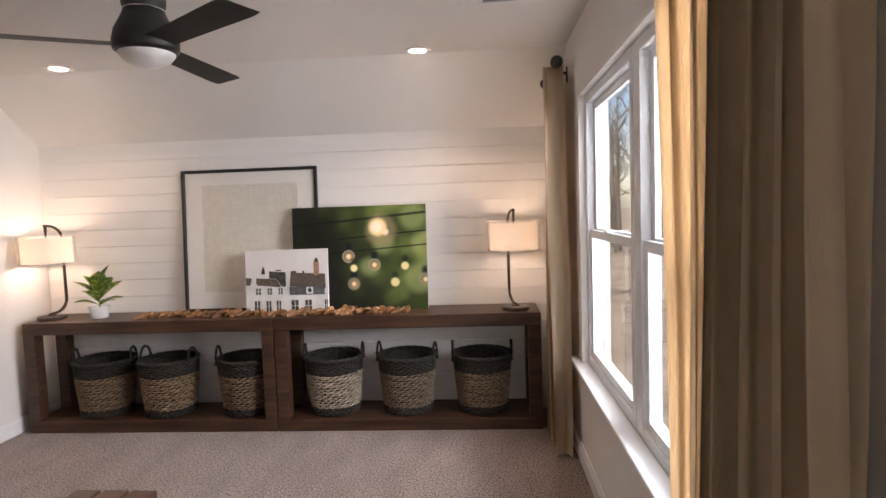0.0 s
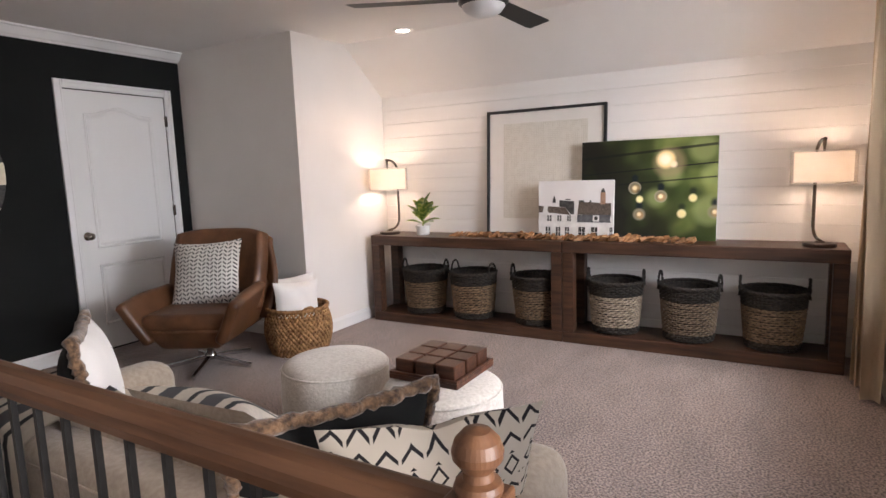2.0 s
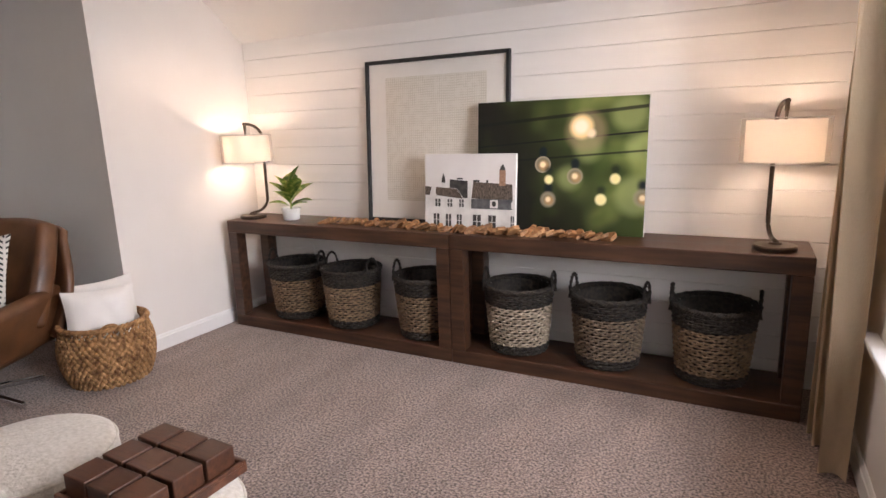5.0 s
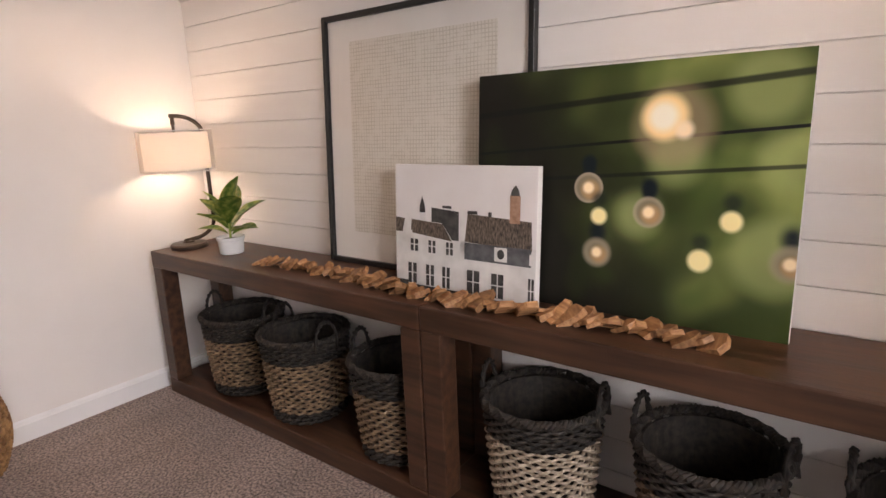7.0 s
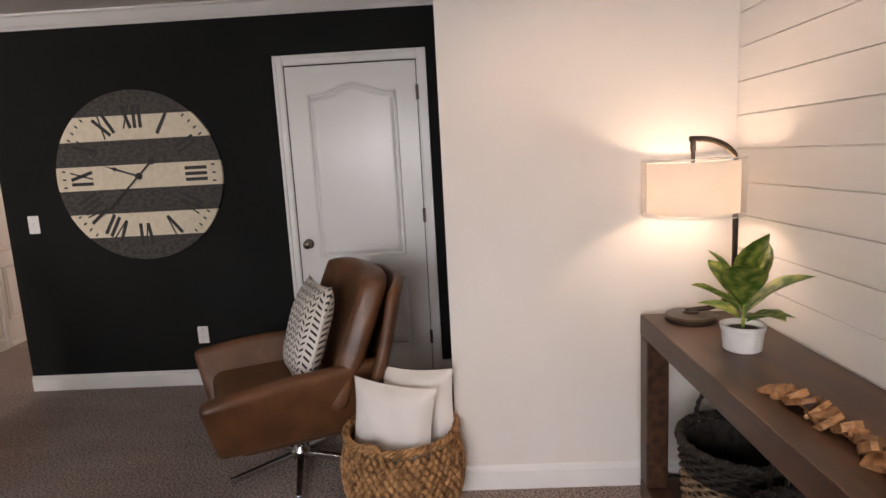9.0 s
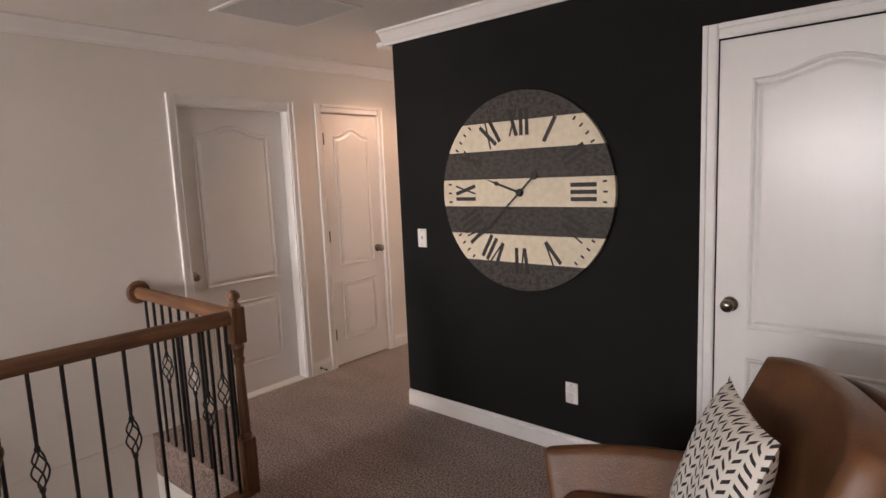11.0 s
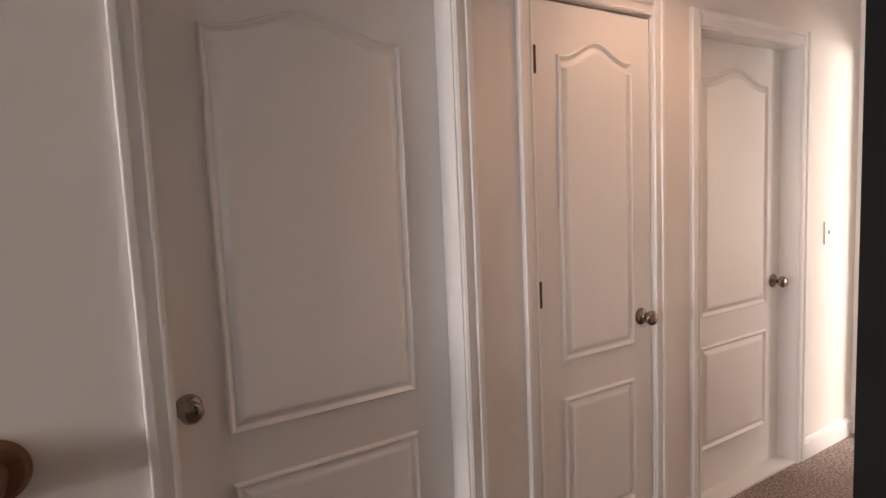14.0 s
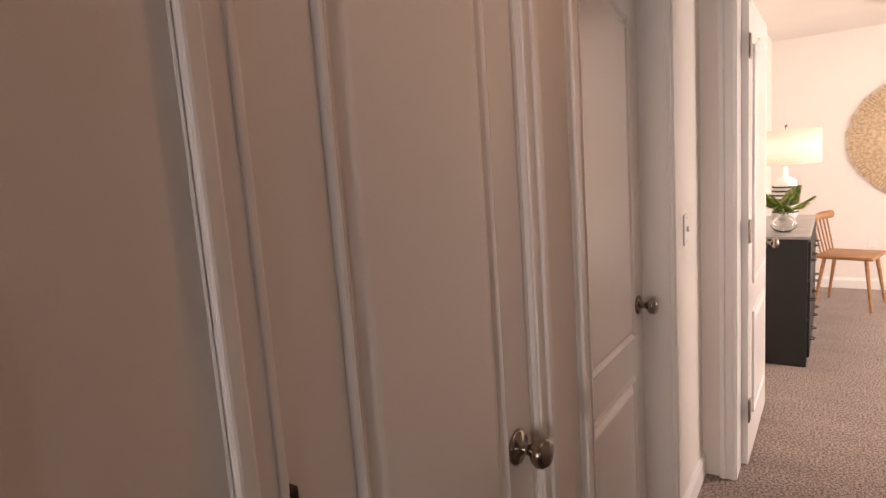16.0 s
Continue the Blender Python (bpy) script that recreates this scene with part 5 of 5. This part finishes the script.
def shell(fn, nu, nv, t):
    bm = grid(fn, nu, nv)
    bmesh.ops.recalc_face_normals(bm, faces=bm.faces[:])
    bmesh.ops.solidify(bm, geom=bm.faces[:], thickness=t)
    b = [e for e in bm.edges if len(e.link_faces) == 2 and e.calc_face_angle(0) > 1.2]
    bmesh.ops.bevel(bm, geom=b, offset=t * 0.42, segments=3, profile=0.5, affect="EDGES", clamp_overlap=True)
    return bm


def back_fn(u, v):
    s = 2 * u - 1
    w = 0.365 + 0.03 * math.sin(math.pi * v * 0.8) - 0.02 * v
    return (s * w, 0.25 + 0.20 * v - 0.13 * abs(s) ** 2.6 * (1 - 0.35 * v) + 0.012 * math.cos(9 * s) * 0, 0.36 + 0.565 * v - 0.03 * s ** 4 * v)


def shell_back(u, v):
    s = 2 * u - 1
    w = 0.375 + 0.055 * math.sin(math.pi * min(1, v * 1.1))
    return (s * w, 0.335 + 0.20 * v - 0.12 * abs(s) ** 2.4, 0.27 + 0.625 * v - 0.035 * s ** 4 * v)


part("back_cushion", shell(back_fn, 20, 14, 0.115), LEATHER, ch, smooth=True)
part("back_shell", shell(shell_back, 20, 12, 0.05), LEATHER, ch, smooth=True)
part("seat_cushion", bx(-0.295, 0.295, -0.35, 0.25, 0.325, 0.45, r=0.05, seg=5), LEATHER, ch, smooth=True)
for s in (-1, 1):
    def arm_fn(u, v, s=s):
        y = -0.42 + 0.76 * u + 0.05 * (1 - v)
        flare = 0.155 * v ** 0.9 * (1 - 0.45 * u * u)
        topz = 0.52 + 0.04 * math.sin(math.pi * u) + 0.10 * max(0, u - 0.6)
        return (s * (0.265 + flare), y, 0.235 + (topz - 0.235) * v + 0.05 * (1 - v) * (1 - u) * 0)
    part("arm", shell(arm_fn, 14, 8, 0.075), LEATHER, ch, smooth=True)
pan = bx(-0.275, 0.275, -0.36, 0.30, 0.195, 0.35, r=0.03, seg=3)
for v in pan.verts:
    k = (v.co.z - 0.195) / 0.155
    v.co.x *= 0.72 + 0.28 * k
    v.co.y = (v.co.y + 0.03) * (0.72 + 0.28 * k) - 0.03
part("seat_pan", pan, LEATHER, ch, smooth=True)
tuft = bmesh.new()
for x in (-0.09, 0.09):
    tube(tuft, [(x, 0.202 + 0.20 * v, 0.46 + 0.42 * v) for v in (0, 0.25, 0.5, 0.75, 1)], 0.005, 6)
part("seam", tuft, LEATHER, ch)
base = part("star_base", lathe([(0, 0.05), (0.045, 0.05), (0.045, 0.085), (0.028, 0.10), (0.025, 0.205), (0, 0.205)], 24), CHROME, ch, "polished chrome star base", True)
for k in range(5):
    bm = bmesh.new()
    box(bm, 0.02, 0.33, -0.014, 0.014, 0.052, 0.078, r=0.004)
    for v in bm.verts:
        v.co.z -= 0.045 * max(0, v.co.x - 0.05) / 0.28
        v.co.y *= 1.25 - 1.6 * max(0, v.co.x - 0.05)
    join(bm, lathe([(0, 0), (0.012, 0), (0.012, 0.012), (0, 0.012)], 10, Matrix.Translation((0.315, 0, 0))))
    part("leg", bm, CHROME, base, m=pose(0, 0, 0, 0, 0, 72 * k - 85))
pm = ch.matrix_world @ pose(-0.02, 0.085, 0.65, -20, -3, 0)
cp = pillow("chevron_pillow", (0, 0, 0), (0, 0, 0), 0.52, 0.49, 0.16, CHEVRON, CHEVRON, "off-white pillow with black arrow-stitch pattern on the armchair")
cp.matrix_world = pm


# ---- ottomans, game, seagrass basket ----
def ottoman(at, r, label):
    e = thing("ottoman", at, label, "ottoman", "pair of ottomans")
    h = 0.42
    part("body", lathe([(0, 0.012), (r * 0.93, 0.012), (r * 0.965, 0.03), (r, 0.14), (r * 1.005, 0.25), (r * 0.985, h - 0.035), (r * 0.965, h - 0.022)], 64), BOUCLE, e, smooth=True)
    part("top_cushion", lathe([(r * 0.965, h - 0.022), (r * 0.955, h - 0.010), (r * 0.86, h + 0.004), (r * 0.5, h + 0.014), (0, h + 0.017)], 64), BOUCLE, e, smooth=True)
    part("piping", tube(bmesh.new(), [(r * 0.97 * math.cos(ang(i, 72)), r * 0.97 * math.sin(ang(i, 72)), h - 0.022) for i in range(72)], 0.006, 6, True), BOUCLE, e, smooth=True)
    part("plinth", lathe([(0, 0), (r * 0.86, 0), (r * 0.86, 0.014), (0, 0.014)], 40), BLACKF, e, "black plinth")
    return e


ottoman((-1.597, 1.955, 0), 0.266, "round cream boucle ottoman with piped top")
ottoman((-0.962, 1.915, 0), 0.262, "round cream boucle ottoman carrying a wooden game")
game = thing("tic_tac_toe_game", (-1.005, 1.99, 0.434), "walnut tray with nine square wooden blocks", "board game", turn=-1)
game.scale = (1.1, 1.1, 1.05)
tray = bmesh.new()
box(tray, -0.155, 0.155, -0.155, 0.155, 0, 0.022, r=0.003)
for a in ((-0.155, 0.155, -0.155, -0.143), (-0.155, 0.155, 0.143, 0.155), (-0.155, -0.143, -0.143, 0.143), (0.143, 0.155, -0.143, 0.143)):
    box(tray, *a, 0.0221, 0.034, r=0.002, seg=1)
part("tray", tray, WALNUT, game, "dark walnut tray")
blk = None
for i in range(9):
    m = pose(-0.094 + 0.094 * (i % 3), -0.094 + 0.094 * (i // 3), 0.0225, 0, 0, random.uniform(-1.5, 1.5))
    if blk is None:
        blk = part("block", bx(-0.042, 0.042, -0.042, 0.042, 0, 0.062, r=0.004), WALNUT, game, "square wooden block", m=m)
    else:
        again(blk, m, game)

sg = thing("seagrass_basket", (-2.875, 3.015, 0), "round braided seagrass floor basket holding two pillows", "basket")
sr = lambda z: 0.178 + 0.070 * math.sin(math.pi * min(1, (z + 0.05) / 0.44) * 0.95)
nb = bmesh.new()
random.seed(3)
for row in range(15):
    z = 0.012 + row * 0.0225
    for k in range(44):
        a = ang(k + 0.5 * (row % 2), 44)
        r = sr(z)
        m = pose(r * math.cos(a), r * math.sin(a), z, 0, 0, math.degrees(a)) @ pose(0, 0, 0, 28 if k % 2 else -28) @ Matrix.Diagonal((0.011, 0.013, 0.021, 1)) @ Matrix.Rotation(random.uniform(-0.2, 0.2), 4, "X")
        bmesh.ops.create_icosphere(nb, subdivisions=1, radius=1, matrix=m)
body = tagged(part("braid", nb, SEAGRASS, sg, "braided tan seagrass", True), kind="stuff")
part("lining", lathe([(0, 0.004), (sr(0) - 0.004, 0.004)] + [(sr(0.03 * i) - 0.006, 0.03 * i) for i in range(11)] + [(sr(0.30) - 0.014, 0.30)] + [(sr(0.03 * i) - 0.014, 0.03 * i) for i in range(9, 0, -1)] + [(0, 0.012)], 40), SEAGRASS, sg, smooth=True)
part("rim", twist(sr, 0.305, 0.010, 3, 90, 18), SEAGRASS, sg, "braided rim", True, Matrix.Translation((0, 0, 0.04)))
for s in (-1, 1):
    bm = bmesh.new()
    tube(bm, [(s * (sr(0.3) + 0.004 * math.sin(i)), 0.055 * math.cos(math.pi * i / 14), 0.295 + 0.075 * math.sin(math.pi * i / 14) ** 0.8) for i in range(15)], 0.011, 7)
    part("handle", bm, SEAGRASS, sg, "looped handle", True, m=pose(0, 0, 0, 0, 0, -25))
pillow("white_pillow", (-2.845, 2.985, 0.365), (-7, 3, 70), 0.37, 0.36, 0.15, WHITEC, WHITEC, "white cotton pillow standing in the seagrass basket")
pillow("white_pillow", (-2.955, 3.085, 0.385), (-4, -4, 66), 0.35, 0.36, 0.14, WHITEC, WHITEC, "white cotton pillow behind another in the basket")


# ---- bedroom ----
dr = thing("dresser", (-8.34, -0.335, 0), "black dresser with small ring pulls", "dresser")
part("body", bx(-1.25, 0, -0.385, 0, 0.0, 0.83, r=0.004), BLACKD, dr)
part("top", bx(-1.26, 0.012, -0.388, 0.015, 0.8302, 0.85, r=0.004), mat("dresser_top", (0.30, 0.29, 0.28), (0.36, 0.35, 0.34), rough=0.25), dr, "pale glossy top")
for k in range(3):
    for c in range(2):
        dw = part("drawer", bx(-1.23 + 0.61 * c, -0.64 + 0.61 * c, 0.0005, 0.016, 0.06 + 0.255 * k, 0.30 + 0.255 * k, r=0.003), BLACKD, dr)
        part("pull", tube(bmesh.new(), [(-0.93 + 0.61 * c + 0.03 * math.cos(math.pi * i / 8), 0.016 + 0.03 * math.sin(math.pi * i / 8), 0.18 + 0.255 * k) for i in range(9)], 0.004, 6), IRON, dw, "dark ring pull")
        part("pull", tube(bmesh.new(), [(-0.68 + 0.61 * c + 0.03 * math.cos(math.pi * i / 8), 0.016 + 0.03 * math.sin(math.pi * i / 8), 0.18 + 0.255 * k) for i in range(9)], 0.004, 6), IRON, dw, "dark ring pull")
bl = thing("bedroom_lamp", (-9.35, -0.52, 0.85), "striped ceramic table lamp with white drum shade, lit", "table lamp")
part("body", lathe([(0, 0), (0.07, 0), (0.085, 0.02), (0.09, 0.18), (0.075, 0.30), (0.02, 0.33), (0.015, 0.40), (0, 0.40)], 32), CERAMIC, bl, smooth=True)
for k in range(7):
    z = 0.05 + 0.032 * k
    part("stripe", lathe([(0.089, z), (0.0915, z + 0.002), (0.0915, z + 0.011), (0.089, z + 0.013)], 32), BLACKF, bl, "dark glazed band")
part("shade", lathe([(0.235, 0.42), (0.236, 0.42), (0.230, 0.68), (0.229, 0.68), (0.234, 0.42)], 48), SHADE, bl, "white drum shade, lit", True)
part("finial", lathe([(0, 0.66), (0.006, 0.66), (0.006, 0.70), (0.012, 0.71), (0, 0.725)], 12), NICKEL, bl)
va = thing("glass_vase", (-8.56, -0.48, 0.85), "clear round glass vase with green fern leaves", "vase")
part("vase", lathe([(0, 0), (0.045, 0), (0.075, 0.03), (0.078, 0.06), (0.05, 0.095), (0.025, 0.115), (0.03, 0.13), (0.026, 0.13), (0.021, 0.115), (0.046, 0.09), (0.072, 0.058), (0.068, 0.032), (0.042, 0.008), (0, 0.008)], 32), GLASS, va, "clear glass", True)
random.seed(12)
for i in range(9):
    a, tilt = i * 40 + random.uniform(-12, 12), random.uniform(20, 75)
    bm = bmesh.new()
    tube(bm, [(0, 0, 0), (0, 0.10, 0.01), (0, 0.20, -0.01)], 0.002, 4)
    for k in range(7):
        for s in (-1, 1):
            lf = leaf_mesh(0.085 * (1 - 0.07 * k), 0.016, -0.01, 5)
            join(bm, lf, pose(0, 0.06 + 0.02 * k, 0.005, 0, 0, -s * 50))
    part("frond", bm, LEAF, va, "green frond", m=pose(0, 0, 0.11, 0, 0, a) @ pose(0, 0, 0, 90 - tilt))
mir = thing("wall_mirror", (-8.95, -0.735, 1.52), "black-framed hanging mirror on the bedroom wall", "mirror")
mf = bmesh.new()
for a in ((-0.36, -0.34, -0.42, 0.42), (0.34, 0.36, -0.42, 0.42), (-0.34, 0.34, -0.42, -0.40), (-0.34, 0.34, 0.40, 0.42)):
    box(mf, a[0], a[1], 0.002, 0.03, a[2], a[3], r=0.002, seg=1)
part("frame", mf, BLACKF, mir)
part("glass", bx(-0.34, 0.34, 0.004, 0.010, -0.40, 0.40), mat("mirror_silver", (0.9, 0.9, 0.9), (0.88, 0.88, 0.88), rough=0.02, metal=1), mir, "mirror glass")
part("hook", tube(bmesh.new(), [(0.30, 0.005, 0.41), (0.30, 0.03, 0.45), (0.30, 0.035, 0.48), (0.30, 0.012, 0.49)], 0.006, 6), BLACKF, mir)
disc = thing("woven_wall_disc", (XB + 0.003, 0.43, 1.42), "large round woven reed wall disc", "wall decor")
rb = bmesh.new()
random.seed(5)
for i in range(130):
    a = ang(i, 130)
    r1 = 0.54 + random.uniform(-0.02, 0.02)
    tube(rb, [(0.012, 0.06 * math.cos(a), 0.06 * math.sin(a)), (0.022 + random.uniform(0, 0.01), 0.3 * math.cos(a), 0.3 * math.sin(a)), (0.014, r1 * math.cos(a + 0.02), r1 * math.sin(a + 0.02))], [0.004, 0.009, 0.012], 5)
tagged(part("reeds", rb, REED, disc, "radiating tan reeds"), kind="stuff")
part("backing", lathe([(0, 0.001), (0.53, 0.001), (0.53, 0.010), (0, 0.010)], 48, pose(0, 0, 0, 0, 90)), REED, disc)
wc = thing("wooden_chair", (-10.15, -0.08, 0), "warm wooden spindle chair with splayed legs", "chair", turn=165)
part("seat", bx(-0.22, 0.22, -0.21, 0.21, 0.43, 0.46, r=0.012), CHAIRW, wc)
for x, y in ((-0.16, -0.15), (0.16, -0.15), (-0.15, 0.15), (0.15, 0.15)):
    part("leg", tube(bmesh.new(), [(x * 1.35, y * 1.4, 0), (x, y, 0.44)], [0.011, 0.017], 8), CHAIRW, wc)
for k in range(5):
    part("spindle", tube(bmesh.new(), [(-0.16 + 0.08 * k, 0.17, 0.45), (-0.19 + 0.095 * k, 0.24, 0.76)], 0.008, 6), CHAIRW, wc)
part("top_rail", tube(bmesh.new(), [(-0.23 + 0.046 * i, 0.245 - 0.25 * ((i - 5) / 5) ** 2 * 0.16, 0.77) for i in range(11)], 0.022, 8, flat=1.6), CHAIRW, wc, smooth=True)
dome = thing("dome_ceiling_light", (-9.6, 0.25, CZ), "white glass dome ceiling light", "ceiling light")
part("dome", lathe([(0, -0.09), (0.08, -0.082), (0.14, -0.05), (0.16, -0.012), (0.165, 0)], 36), CERAMIC, dome, smooth=True)

# ---- outdoors ----
gd = bmesh.new()
bmesh.ops.create_grid(gd, x_segments=2, y_segments=2, size=500, matrix=Matrix.Translation((0, 0, -3.2)))
tagged(part("ground", gd, GROUND), "pale dry leaf-strewn winter ground", "ground", kind="structure")


def bare_tree(seed, h):
    rnd = random.Random(seed)
    trunk, twigs = bmesh.new(), bmesh.new()
    pts = [Vector((0, 0, -0.1))]
    for i in range(1, 9):
        pts.append(Vector((pts[-1].x + rnd.uniform(-0.12, 0.12), pts[-1].y + rnd.uniform(-0.12, 0.12), h * i / 8)))
    tube(trunk, pts, [0.17 * (1 - 0.11 * i) for i in range(9)], 8)

    def limb(p, d, ln, r, depth):
        q, ps = p.copy(), [p.copy()]
        for _ in range(4):
            d = (d + Vector((rnd.uniform(-0.22, 0.22), rnd.uniform(-0.22, 0.22), rnd.uniform(-0.05, 0.25)))).normalized()
            q = q + d * ln / 4
            ps.append(q.copy())
        tube(twigs, ps, [r * (1 - 0.2 * i) for i in range(5)], 4)
        if depth:
            for _ in range(4):
                b = ps[rnd.randint(1, 4)]
                limb(b, (d + Vector((rnd.uniform(-1, 1), rnd.uniform(-1, 1), rnd.uniform(-0.2, 0.6)))).normalized(), ln * 0.55, r * 0.45, depth - 1)
    for i in range(13):
        u = rnd.uniform(0.3, 0.98)
        k = min(7, int(u * 8))
        a = rnd.uniform(0, 6.28)
        limb(pts[k].lerp(pts[k + 1], u * 8 - k), Vector((math.cos(a), math.sin(a), rnd.uniform(0.3, 1.0))).normalized(), rnd.uniform(1.6, 3.4) * (1.25 - 0.6 * u), 0.05, 2)
    e = thing("bare_tree", (0, 0, -3.2), "bare winter hardwood tree with grey bark", "tree", "bare trees")
    part("trunk", trunk, BARK, e)
    part("crown", twigs, BARK, e, "leafless branches")
    return e


rnd = random.Random(77)
kinds = [bare_tree(s, h) for s, h in ((1, 15), (2, 18), (3, 13))]
spots = [(3.5 + 21 * rnd.random(), 21 + 48 * rnd.random()) for _ in range(46)]
for i, (x, y) in enumerate(spots):
    m = pose(x, y, -3.2, 0, 0, rnd.uniform(0, 360))
    if i < 3:
        kinds[i].matrix_world = m
    else:
        copy_thing(kinds[i % 3], m)
